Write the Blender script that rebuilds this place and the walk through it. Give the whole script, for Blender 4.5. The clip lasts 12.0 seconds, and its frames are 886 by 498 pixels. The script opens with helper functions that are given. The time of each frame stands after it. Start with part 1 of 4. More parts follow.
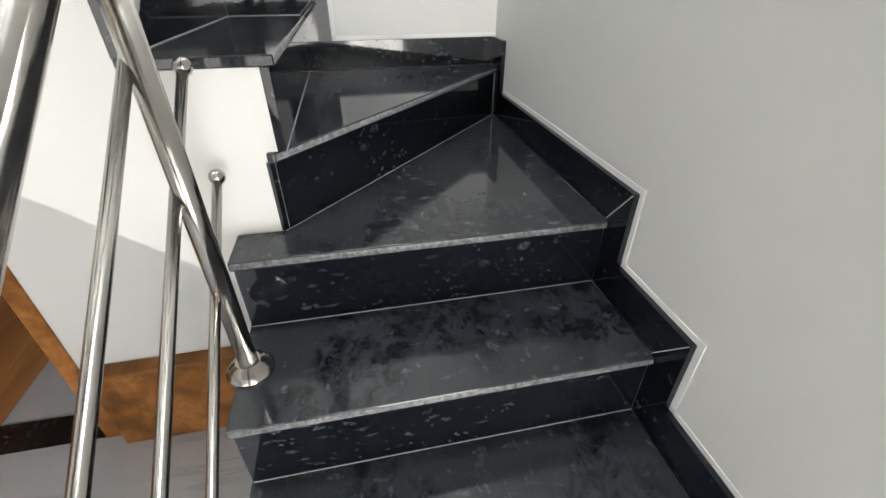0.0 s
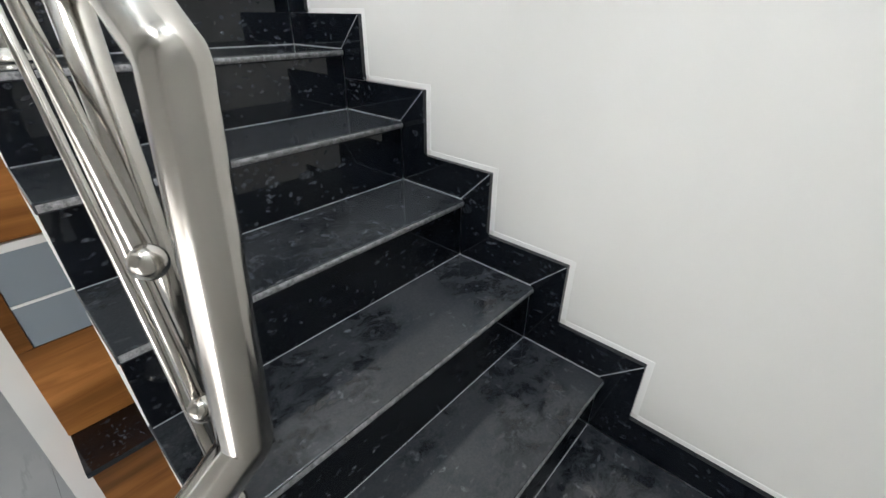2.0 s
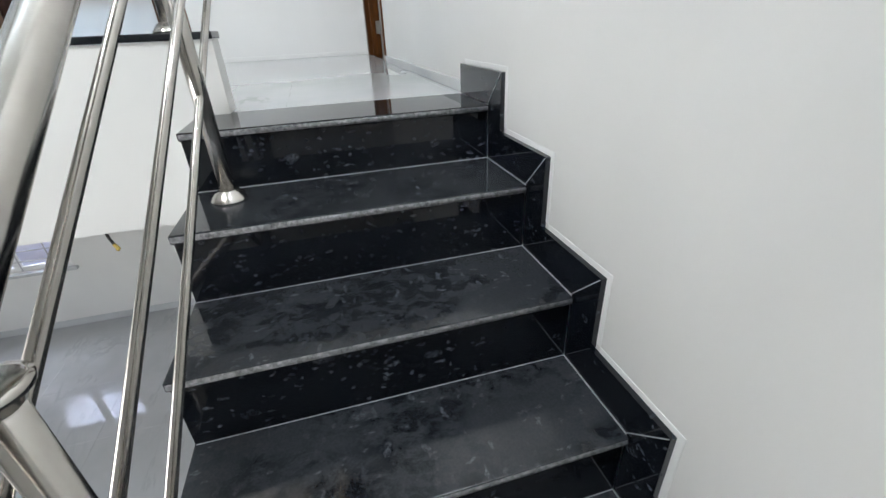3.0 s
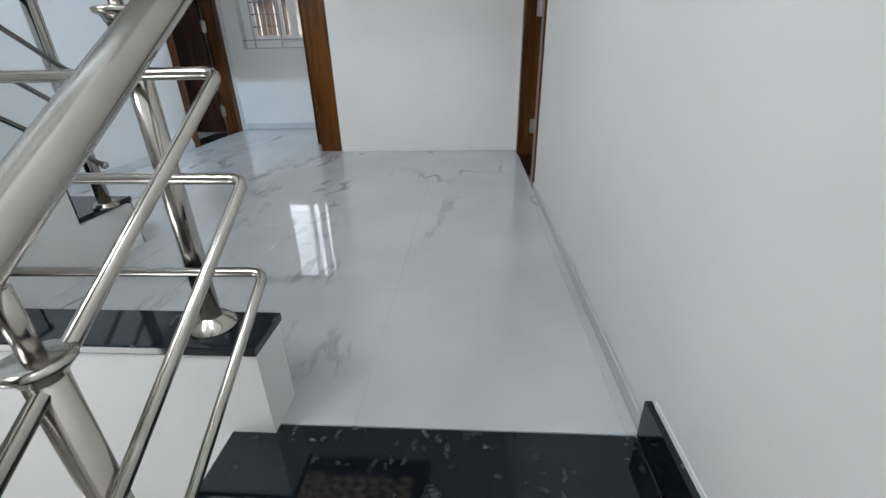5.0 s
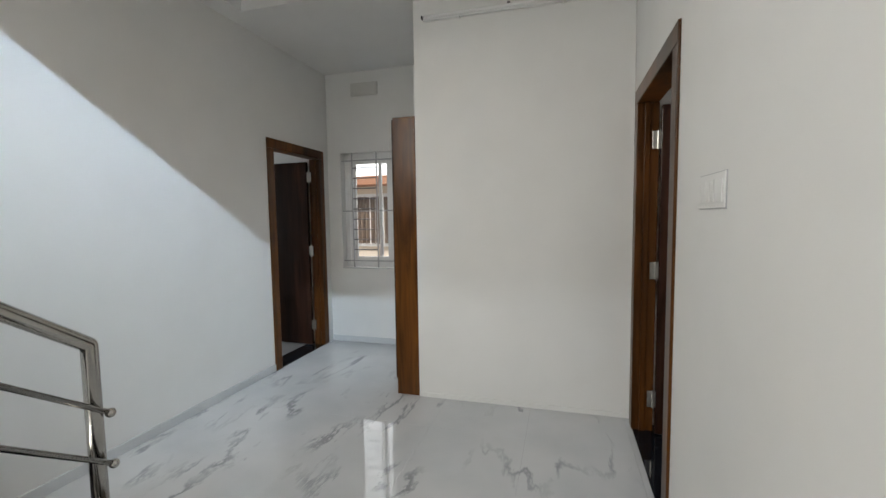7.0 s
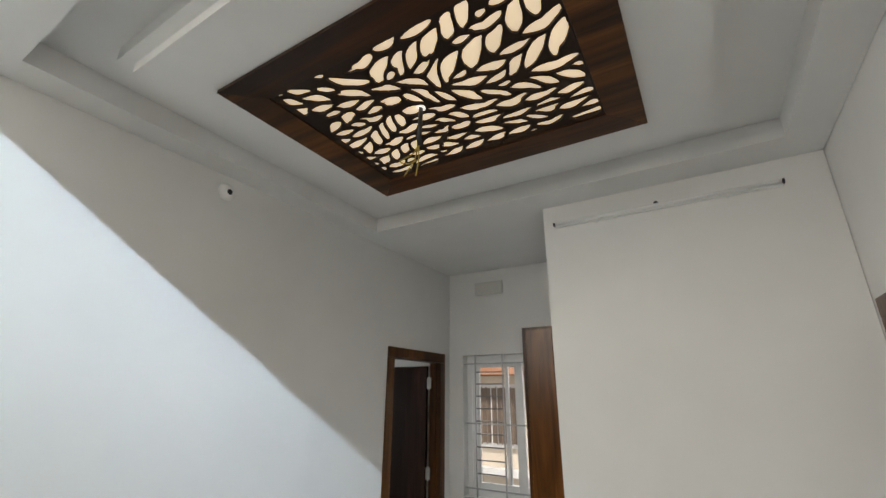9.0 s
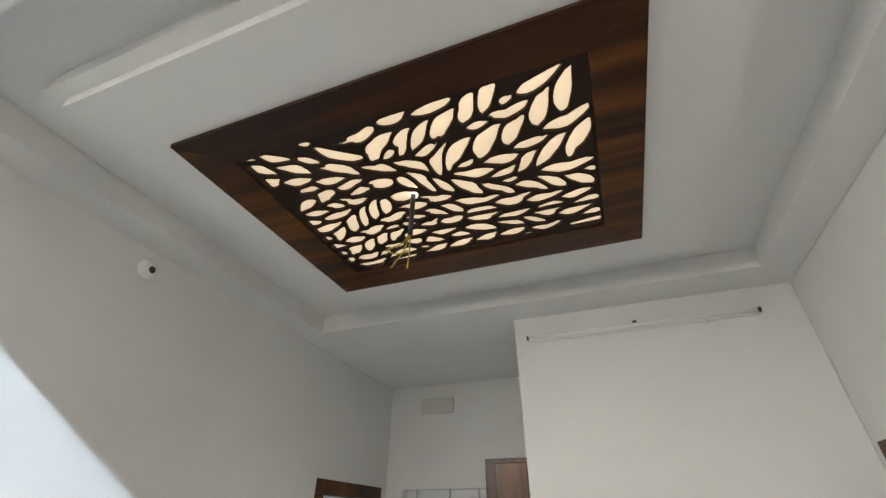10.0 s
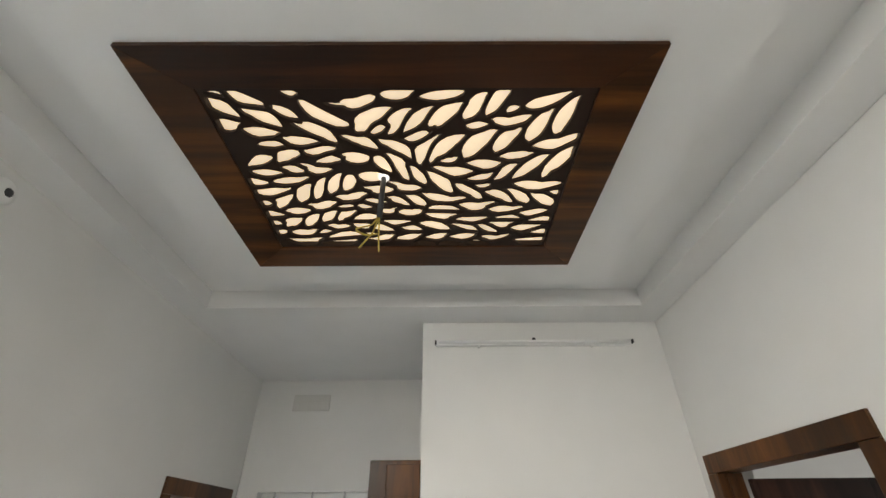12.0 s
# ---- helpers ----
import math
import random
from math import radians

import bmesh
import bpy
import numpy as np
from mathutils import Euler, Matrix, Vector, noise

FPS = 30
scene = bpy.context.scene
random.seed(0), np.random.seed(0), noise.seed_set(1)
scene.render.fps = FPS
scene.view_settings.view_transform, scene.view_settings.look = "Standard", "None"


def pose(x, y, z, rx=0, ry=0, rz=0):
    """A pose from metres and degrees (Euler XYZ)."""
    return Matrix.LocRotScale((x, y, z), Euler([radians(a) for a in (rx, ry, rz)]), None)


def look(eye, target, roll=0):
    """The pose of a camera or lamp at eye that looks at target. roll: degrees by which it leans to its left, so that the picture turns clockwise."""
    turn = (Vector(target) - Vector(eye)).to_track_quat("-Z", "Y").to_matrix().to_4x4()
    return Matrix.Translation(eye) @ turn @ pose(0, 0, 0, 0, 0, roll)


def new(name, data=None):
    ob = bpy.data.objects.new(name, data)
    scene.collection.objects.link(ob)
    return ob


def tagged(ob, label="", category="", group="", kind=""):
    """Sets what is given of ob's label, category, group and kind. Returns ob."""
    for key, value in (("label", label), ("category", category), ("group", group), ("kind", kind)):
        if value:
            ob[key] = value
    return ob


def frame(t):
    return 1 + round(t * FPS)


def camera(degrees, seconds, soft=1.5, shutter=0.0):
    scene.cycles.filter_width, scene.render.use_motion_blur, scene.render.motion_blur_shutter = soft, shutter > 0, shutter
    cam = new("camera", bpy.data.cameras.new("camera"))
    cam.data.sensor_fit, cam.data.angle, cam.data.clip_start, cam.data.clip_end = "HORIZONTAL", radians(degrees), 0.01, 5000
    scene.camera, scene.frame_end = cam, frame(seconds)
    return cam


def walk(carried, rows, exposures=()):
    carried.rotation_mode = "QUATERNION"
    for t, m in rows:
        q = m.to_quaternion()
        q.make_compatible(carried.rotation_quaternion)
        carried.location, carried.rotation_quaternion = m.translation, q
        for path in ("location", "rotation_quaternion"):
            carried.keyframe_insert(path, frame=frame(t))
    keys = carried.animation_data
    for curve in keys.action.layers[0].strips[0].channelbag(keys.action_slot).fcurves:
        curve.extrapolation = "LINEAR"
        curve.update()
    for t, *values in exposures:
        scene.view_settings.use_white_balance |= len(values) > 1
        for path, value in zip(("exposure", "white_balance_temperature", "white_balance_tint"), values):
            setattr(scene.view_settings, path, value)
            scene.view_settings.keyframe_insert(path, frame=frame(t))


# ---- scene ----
cam = camera(92.6, 12.0)
PATH = [
    (0, (-1.799, 1.18, -0.802), (-0.16, 0.844, -1.898), -0.2),
    (0.5, (-1.576, 1.106, -0.620), (0.122, 1.189, -1.673), -0.3),
    (1, (-1.362, 1.022, -0.407), (0.277, 1.468, -1.464), -0.3),
    (1.5, (-1.11, 1.016, -0.236), (0.389, 1.844, -1.269), -0.7),
    (2, (-0.916, 1.092, -0.061), (0.385, 2.255, -1.040), 0.5),
    (2.5, (-0.666, 1.187, 0.104), (0.189, 2.72, -0.855), -2.1),
    (3, (-0.511, 1.353, 0.231), (-0.061, 3.059, -0.710), -2.6),
    (4.8, (-0.330, 2.164, 0.746), (-0.455, 3.932, -0.18), -1.7),
    (5, (-0.363, 2.253, 0.766), (-0.488, 4.056, -0.091), -1.3),
    (5.5, (-0.417, 2.396, 0.868), (-0.56, 4.276, 0.202), -0.6),
    (6, (-0.383, 2.538, 1.074), (-0.582, 4.475, 0.617), 0.0),
    (6.5, (-0.391, 2.706, 1.212), (-0.727, 4.658, 0.931), -0.3),
    (8.5, (-0.559, 3.13, 1.611), (-1.601, 4.801, 1.963), 0.0),
    (9, (-0.656, 3.201, 1.672), (-1.64, 4.819, 2.317), 0.4),
    (9.5, (-0.82, 3.294, 1.752), (-1.629, 4.884, 2.656), 0.4),
    (10, (-0.984, 3.335, 1.773), (-1.579, 4.899, 2.869), 0.4),
    (10.5, (-1.227, 3.31, 1.788), (-1.592, 4.861, 2.997), -0.1),
    (11, (-1.307, 3.29, 1.791), (-1.495, 4.837, 3.044), -0.2),
    (11.5, (-1.318, 3.248, 1.793), (-1.374, 4.818, 3.03), -0.3),
    (12, (-1.328, 3.317, 1.753), (-1.314, 4.977, 2.869), -0.6),
]
walk(cam, [(t, look(eye, target, roll)) for t, eye, target, roll in PATH],
     exposures=[(0, 1.08, 6500, 9), (1.0, 0.98, 6450, 9), (2.0, 0.66, 6350, 9), (3.0, 0.36, 6200, 9), (4.8, -0.20, 6150, 9),
                (6.0, -0.33, 6500, 9.5), (8.5, -0.36, 7000, 10), (11.0, 0.02, 7000, 10), (12.0, 0.0, 7000, 10)])  # PATH]

# ---- world, sun and large lights ----
world = bpy.data.worlds.new("sky")
scene.world = world
world.use_nodes = True
wn = world.node_tree.nodes
sky = wn.new("ShaderNodeTexSky")
sky.sky_type = "NISHITA"
sky.sun_disc = False
sky.sun_elevation, sky.sun_rotation = radians(48), radians(200)
world.node_tree.links.new(sky.outputs[0], wn["Background"].inputs[0])
wn["Background"].inputs[1].default_value = 0.12

sun_data = bpy.data.lights.new("sun", "SUN")
sun_data.energy, sun_data.angle, sun_data.color = 5.0, radians(0.5), (1.0, 0.95, 0.88)
sun = new("sun", sun_data)
sun.matrix_world = look((6, 6, 8.5), (-3, 11, 1.5))


def area(name, eye, target, sx, sy, watts, colour, spread=180):
    d = bpy.data.lights.new(name, "AREA")
    d.shape, d.size, d.size_y, d.energy, d.color, d.spread = "RECTANGLE", sx, sy, watts, colour, radians(spread)
    o = new(name, d)
    o.matrix_world = look(eye, target)
    return o


# daylight in windows out of view (high south stair window, tall west, ground floor west) and the ground floor's north
# window
area("south_window_light", (-0.55, 0.62, 4.41), (-2.84, 4.9, 1.70), 0.12, 0.05, 19, (0.62, 0.80, 1.0), 36)
area("south_window_sky", (-0.68, 0.63, 4.80), (-0.9, 3.0, 0.0), 1.05, 0.22, 72, (0.86, 0.93, 1.0))
area("west_window_light", (-2.80, 1.25, 2.75), (-0.7, 2.8, 0.0), 1.0, 1.7, 100, (1.0, 0.985, 0.96))
area("ground_west_light", (-5.9, 2.6, -1.6), (-2.0, 2.6, -1.4), 3.4, 1.6, 24, (1.0, 0.98, 0.95))
# fill lamp for the upstand's face, in an added opening that is never in view
area("ground_fill_light", (-3.95, 0.62, -1.5), (-1.4, 2.9, -0.2), 1.4, 1.5, 48, (1.0, 0.975, 0.94))
area("ground_north_light", (-4.5, 7.75, -0.55), (-4.3, 4.5, -2.8), 1.7, 1.0, 60, (0.93, 0.96, 1.0))
area("passage_window_light", (-2.15, 7.75, 3.0), (-2.15, 5.6, 0.2), 1.2, 1.0, 36, (0.85, 0.92, 1.0))
# lamps in unseen windows, added to light the rooms past the open doors
area("east_room_light", (2.38, 5.0, 1.5), (0.2, 5.0, 1.5), 1.1, 1.1, 12, (0.93, 0.96, 1.0))
area("west_room_light", (-5.18, 6.1, 1.5), (-2.2, 6.6, 0.4), 0.9, 1.1, 14, (0.85, 0.92, 1.0))

# ---- materials ----


def mat(name, base, rough=0.5, metal=0.0, spec=0.5):
    m = bpy.data.materials.new(name)
    m.use_nodes = True
    b = m.node_tree.nodes["Principled BSDF"]
    b.inputs["Base Color"].default_value = (*base, 1)
    b.inputs["Roughness"].default_value = rough
    b.inputs["Metallic"].default_value = metal
    b.inputs["Specular IOR Level"].default_value = spec
    return m, m.node_tree.nodes, m.node_tree.links, b


def coords(n, l, scale=(1, 1, 1), rot=(0, 0, 0), kind="Object"):
    tc = n.new("ShaderNodeTexCoord")
    mp = n.new("ShaderNodeMapping")
    mp.inputs["Scale"].default_value = scale
    mp.inputs["Rotation"].default_value = rot
    l.new(tc.outputs[kind], mp.inputs[0])
    return mp.outputs[0]


def noise_tex(n, l, vec, scale, detail=4, rough=0.55, dist=0.0):
    t = n.new("ShaderNodeTexNoise")
    t.inputs["Scale"].default_value, t.inputs["Detail"].default_value = scale, detail
    t.inputs["Roughness"].default_value, t.inputs["Distortion"].default_value = rough, dist
    l.new(vec, t.inputs["Vector"])
    return t.outputs["Fac"]


def ramp(n, l, fac, stops):
    r = n.new("ShaderNodeValToRGB")
    e = r.color_ramp.elements
    while len(e) < len(stops):
        e.new(0.5)
    for s, (p, c) in zip(e, stops):
        s.position = p
        s.color = (*c, 1) if len(c) == 3 else (c[0], c[0], c[0], 1)
    l.new(fac, r.inputs[0])
    return r.outputs[0]


def mix(n, l, fac, a, b, mode="MIX"):
    m = n.new("ShaderNodeMix")
    m.data_type, m.blend_type = "RGBA", mode
    for sock, v in ((m.inputs[0], fac), (m.inputs[6], a), (m.inputs[7], b)):
        if isinstance(v, (int, float)):
            sock.default_value = v
        elif isinstance(v, tuple):
            sock.default_value = (*v, 1)
        else:
            l.new(v, sock)
    return m.outputs[2]


def bump(n, l, b, height, strength=0.1, dist=0.002):
    k = n.new("ShaderNodeBump")
    k.inputs["Strength"].default_value, k.inputs["Distance"].default_value = strength, dist
    l.new(height, k.inputs["Height"])
    l.new(k.outputs[0], b.inputs["Normal"])


def paint(name, base, rough=0.55):
    m, n, l, b = mat(name, base, rough)
    v = coords(n, l)
    big = noise_tex(n, l, v, 1.3, 3)
    fine = noise_tex(n, l, v, 260, 3)
    lo = tuple(c * 0.95 for c in base)
    hi = tuple(min(1, c * 1.03) for c in base)
    l.new(ramp(n, l, big, [(0.3, lo), (0.7, hi)]), b.inputs["Base Color"])
    roll = noise_tex(n, l, v, 40, 3)
    bump(n, l, b, mix(n, l, 0.5, fine, roll), 0.12, 0.001)
    return m


WALL = paint("white wall paint", (0.74, 0.735, 0.715))
CEIL = paint("white ceiling paint", (0.76, 0.755, 0.74))
BODYW = paint("white stair side paint", (0.80, 0.795, 0.77), 0.5)
# the bright halo above the stair skirting is put into this whiter paint
HALO = paint("white painted halo", (0.86, 0.86, 0.85), 0.6)
PVC = mat("white plastic", (0.8, 0.8, 0.79), 0.35)[0]


def flakes(n, l, vec, scale, size, share):
    """Scattered crystals: the middles of some of the cells."""
    v = n.new("ShaderNodeTexVoronoi")
    v.inputs["Scale"].default_value = scale
    l.new(vec, v.inputs["Vector"])
    body = ramp(n, l, v.outputs["Distance"], [(size * 0.6, (1.0,)), (size, (0.0,))])
    some = ramp(n, l, v.outputs["Color"], [(1 - share - 0.02, (0.0,)), (1 - share + 0.15, (1.0,))])
    return mix(n, l, 1.0, body, some, "MULTIPLY")


def granite(name, film):
    """Black granite with broken pale crystals; film: how much dust lies on it."""
    m, n, l, b = mat(name, (0.012, 0.013, 0.016), 0.12)
    v = coords(n, l)
    warp = n.new("ShaderNodeTexNoise")
    warp.inputs["Scale"].default_value, warp.inputs["Detail"].default_value = 26, 3
    l.new(v, warp.inputs["Vector"])
    bent = mix(n, l, 0.035, v, warp.outputs["Color"], "ADD")

    def tilted(scale, turn):
        mp = n.new("ShaderNodeMapping")
        mp.inputs["Scale"].default_value, mp.inputs["Rotation"].default_value = scale, turn
        l.new(bent, mp.inputs[0])
        return mp.outputs[0]
    a = flakes(n, l, tilted((1.1, 0.36, 1.4), (0.4, 0.3, 0.7)), 46, 0.36, 0.36)
    c = flakes(n, l, tilted((0.36, 1.1, 1.1), (0.2, 0.6, -0.5)), 64, 0.36, 0.34)
    e = flakes(n, l, tilted((0.6, 0.8, 1.1), (0.9, 0.1, 0.2)), 24, 0.36, 0.22)
    fl = mix(n, l, 1.0, mix(n, l, 1.0, a, c, "LIGHTEN"), e, "LIGHTEN")
    broken = ramp(n, l, noise_tex(n, l, v, 120, 4, 0.65), [(0.38, (0.08,)), (0.62, (1.0,))])
    patch = ramp(n, l, noise_tex(n, l, v, 6, 3), [(0.40, (0.05,)), (0.64, (1.0,))])
    fl = mix(n, l, 1.0, mix(n, l, 1.0, fl, broken, "MULTIPLY"), patch, "MULTIPLY")
    base = mix(n, l, fl, (0.004, 0.0058, 0.0095), (0.135, 0.15, 0.17))
    vw = coords(n, l, (1, 1, 1), (0.5, 0.7, 0.3))
    cloud = ramp(n, l, noise_tex(n, l, vw, 3.0, 3, 0.55, 0.5), [(0.28, (0.6,)), (0.70, (1.0,))])
    where = ramp(n, l, noise_tex(n, l, vw, 3.6, 2), [(0.42, (0.0,)), (0.52, (1.0,))])
    smear = ramp(n, l, noise_tex(n, l, coords(n, l, (1, 1.3, 1), (0, 0, 0.5)), 17, 7, 0.72, 0.4), [(0.44, (0.0,)), (0.56, (0.85,))])
    wet = mix(n, l, 1.0, where, smear, "MULTIPLY")
    specks = ramp(n, l, noise_tex(n, l, v, 190, 3, 0.7), [(0.35, (0.7,)), (0.68, (1.0,))])
    d = mix(n, l, 1.0, mix(n, l, 1.0, cloud, specks, "MULTIPLY"), mix(n, l, wet, (1, 1, 1), (0.12, 0.12, 0.12)), "MULTIPLY")
    d = mix(n, l, 1.0, d, (film, film, film), "MULTIPLY")
    l.new(mix(n, l, d, base, (0.155, 0.162, 0.172)), b.inputs["Base Color"])
    l.new(mix(n, l, d, (0.05, 0.05, 0.05), (0.24, 0.24, 0.24)), b.inputs["Roughness"])
    bump(n, l, b, cloud, 0.02, 0.0006)
    return m


GRANITE = granite("black flecked granite", 0.03)
TREADG = granite("dusty black granite tread", 0.30)


def dusty(name):
    m, n, l, b = mat(name, (0.1, 0.1, 0.1), 0.6)
    v = coords(n, l)
    a = noise_tex(n, l, v, 85, 6, 0.75)
    l.new(ramp(n, l, a, [(0.36, (0.06, 0.062, 0.066)), (0.70, (0.38, 0.38, 0.39))]), b.inputs["Base Color"])
    return m


NOSE = dusty("dusty granite nosing")
GROUT = paint("pale joint filler", (0.42, 0.43, 0.44), 0.8)


def steel():
    m, n, l, b = mat("brushed stainless steel", (0.5, 0.48, 0.455), 0.12, 1.0)
    v = coords(n, l, (1, 1, 1))
    a = noise_tex(n, l, v, 9, 4, 0.6)
    l.new(ramp(n, l, a, [(0.3, (0.13,)), (0.75, (0.24,))]), b.inputs["Roughness"])
    l.new(ramp(n, l, a, [(0.3, (0.43, 0.41, 0.38)), (0.7, (0.52, 0.495, 0.46))]), b.inputs["Base Color"])
    f = noise_tex(n, l, v, 400, 2)
    bump(n, l, b, f, 0.03, 0.0004)
    return m


STEEL = steel()


def marble(name, vein=0.5, tone=1.0):
    m, n, l, b = mat(name, (0.62, 0.64, 0.66), 0.06)
    v = coords(n, l, (1, 1, 1), (0, 0, 0.0))
    g = n.new("ShaderNodeNewGeometry")
    mp = n.new("ShaderNodeMapping")
    mp.inputs["Rotation"].default_value = (0, 0, 0.95)
    mp.inputs["Scale"].default_value = (1.0, 0.33, 1)
    l.new(g.outputs["Position"], mp.inputs[0])
    nz = n.new("ShaderNodeTexNoise")
    nz.inputs["Scale"].default_value, nz.inputs["Detail"].default_value, nz.inputs["Roughness"].default_value = 1.5, 7, 0.62
    nz.inputs["Distortion"].default_value = 0.5
    l.new(mp.outputs[0], nz.inputs["Vector"])
    veins = ramp(n, l, nz.outputs["Fac"], [(0.480, (0.0,)), (0.498, (1.0,)), (0.502, (1.0,)), (0.524, (0.0,))])
    mask = n.new("ShaderNodeTexNoise")
    mask.inputs["Scale"].default_value, mask.inputs["Detail"].default_value = 2.4, 3
    l.new(g.outputs["Position"], mask.inputs["Vector"])
    vm = mix(n, l, 1.0, veins, ramp(n, l, mask.outputs["Fac"], [(0.46, (0.0,)), (0.63, (1.0,))]), "MULTIPLY")
    cloud = ramp(n, l, mask.outputs["Fac"], [(0.3, (0.46 * tone, 0.475 * tone, 0.485 * tone)), (0.7, (0.53 * tone, 0.54 * tone, 0.545 * tone))])
    l.new(mix(n, l, mix(n, l, vein, (0, 0, 0), vm), cloud, (0.16, 0.17, 0.185)), b.inputs["Base Color"])
    fr = noise_tex(n, l, v, 3, 3)
    l.new(ramp(n, l, fr, [(0.3, (0.02,)), (0.7, (0.05,))]), b.inputs["Roughness"])
    return m


MARBLE = marble("glossy grey marble tile", 0.7)
MARBLE2 = marble("glossy pale floor tile", 0.25)
SKIRT = marble("pale marble skirting tile", 0.1, 1.15)


def wood(name, dark, light, rough=0.3, axis=2, scale=1.0, bands=3.0):
    m, n, l, b = mat(name, dark, rough)
    b.inputs["Specular IOR Level"].default_value = 0.2
    s = [9.0 * scale] * 3
    s[axis] = 0.8 * scale
    v = coords(n, l, tuple(s))
    a = noise_tex(n, l, v, 1.6, 6, 0.6, 0.9)
    s2 = [90.0] * 3
    s2[axis] = 2.5
    f = noise_tex(n, l, coords(n, l, tuple(s2)), 1.0, 3)
    c = ramp(n, l, a, [(0.28, dark), (0.5, tuple((x + y) / 2 for x, y in zip(dark, light))), (0.72, light)])
    s3 = [bands] * 3
    s3[axis] = 0.25
    broad = ramp(n, l, noise_tex(n, l, coords(n, l, tuple(s3)), 1.0, 2), [(0.38, (0.3,)), (0.62, (1.5,))])
    c = mix(n, l, 1.0, c, broad, "MULTIPLY")
    l.new(mix(n, l, 0.25, c, mix(n, l, f, tuple(x * 0.6 for x in dark), light)), b.inputs["Base Color"])
    bump(n, l, b, f, 0.08, 0.0006)
    return m


DOORW = wood("polished teak", (0.022, 0.008, 0.0022), (0.150, 0.054, 0.012), 0.28, 2)
LEAFW = wood("dark polished door veneer", (0.012, 0.005, 0.0035), (0.050, 0.020, 0.012), 0.2, 2)
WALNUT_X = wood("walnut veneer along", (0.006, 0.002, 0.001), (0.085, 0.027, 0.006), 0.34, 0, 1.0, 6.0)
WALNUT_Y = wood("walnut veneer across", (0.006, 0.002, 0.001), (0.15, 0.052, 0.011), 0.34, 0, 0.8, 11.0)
LATT = mat("dark brown lattice board", (0.020, 0.0085, 0.004), 0.5, 0.0, 0.2)[0]
OAK = wood("orange teak veneer", (0.19, 0.072, 0.018), (0.40, 0.17, 0.05), 0.3, 0)
BLACK = mat("matt black plastic", (0.02, 0.02, 0.022), 0.4)[0]
BRASS = mat("satin steel hinge", (0.6, 0.58, 0.54), 0.3, 1.0)[0]
GREYGLASS = mat("grey back-painted glass", (0.25, 0.29, 0.33), 0.08)[0]
YELLOWW = mat("yellow cable sheath", (0.35, 0.26, 0.04), 0.45)[0]
GRILLE = mat("grey painted steel", (0.42, 0.42, 0.43), 0.4)[0]
RODS = mat("dark grey grille rod", (0.15, 0.145, 0.15), 0.4)[0]


def glow(name, colour, strength):
    m, n, l, b = mat(name, colour, 0.5)
    v = coords(n, l)
    a = noise_tex(n, l, v, 2.2, 2)
    l.new(ramp(n, l, a, [(0.35, tuple(c * 0.82 for c in colour)), (0.7, colour)]), b.inputs["Emission Color"])
    b.inputs["Emission Strength"].default_value = strength
    return m


LIT = glow("lit cream diffuser", (1.0, 0.81, 0.57), 0.88)


def glass():
    m, n, l, b = mat("clear glass", (1, 1, 1), 0.02)
    b.inputs["Transmission Weight"].default_value = 1.0
    b.inputs["IOR"].default_value = 1.1
    return m


GLASS = glass()

# ---- mesh helpers ----


def mesh_of(name, bm, material, smooth=False):
    me = bpy.data.meshes.new(name)
    bmesh.ops.recalc_face_normals(bm, faces=bm.faces)
    bm.to_mesh(me)
    bm.free()
    me.materials.append(material)
    if smooth:
        for p in me.polygons:
            p.use_smooth = len(p.vertices) == 4
    return me


def part(name, bm, material, parent=None, label="", smooth=False):
    ob = new(name, mesh_of(name, bm, material, smooth))
    ob.parent = parent
    return tagged(ob, label)


def thing(name, label, category, group="", at=(0, 0, 0), kind=""):
    e = new(name)
    e.location = at
    e.empty_display_size = 0.1
    return tagged(e, label, category, group, kind)


def box(x0, x1, y0, y1, z0, z1, bev=0.0, bm=None):
    own = bmesh.new()
    bmesh.ops.create_cube(own, size=1)
    for v in own.verts:
        v.co = Vector(((x0 + x1) / 2 + v.co.x * abs(x1 - x0), (y0 + y1) / 2 + v.co.y * abs(y1 - y0), (z0 + z1) / 2 + v.co.z * abs(z1 - z0)))
    if bev:
        bmesh.ops.bevel(own, geom=list(own.edges), offset=bev, segments=2, affect="EDGES", profile=0.5)
    if bm is None:
        return own
    join(bm, own)
    return bm


def join(bm, other):
    table = {v: bm.verts.new(v.co) for v in other.verts}
    for f in other.faces:
        bm.faces.new([table[v] for v in f.verts])
    other.free()


def prism(points, axis, a, b, bev=0.0):
    """A flat outline pushed along an axis from a to b. The outline's two numbers are the other two axes in order."""
    bm = bmesh.new()

    def put(p, h):
        c = list(p)
        c.insert(axis, h)
        return bm.verts.new(c)
    lo = [put(p, a) for p in points]
    hi = [put(p, b) for p in points]
    bm.faces.new(lo)
    bm.faces.new(hi[::-1])
    k = len(points)
    for i in range(k):
        bm.faces.new((lo[i], hi[i], hi[(i + 1) % k], lo[(i + 1) % k]))
    if bev:
        bmesh.ops.recalc_face_normals(bm, faces=bm.faces)
        bmesh.ops.bevel(bm, geom=list(bm.edges), offset=bev, segments=2, affect="EDGES", profile=0.5)
    return bm


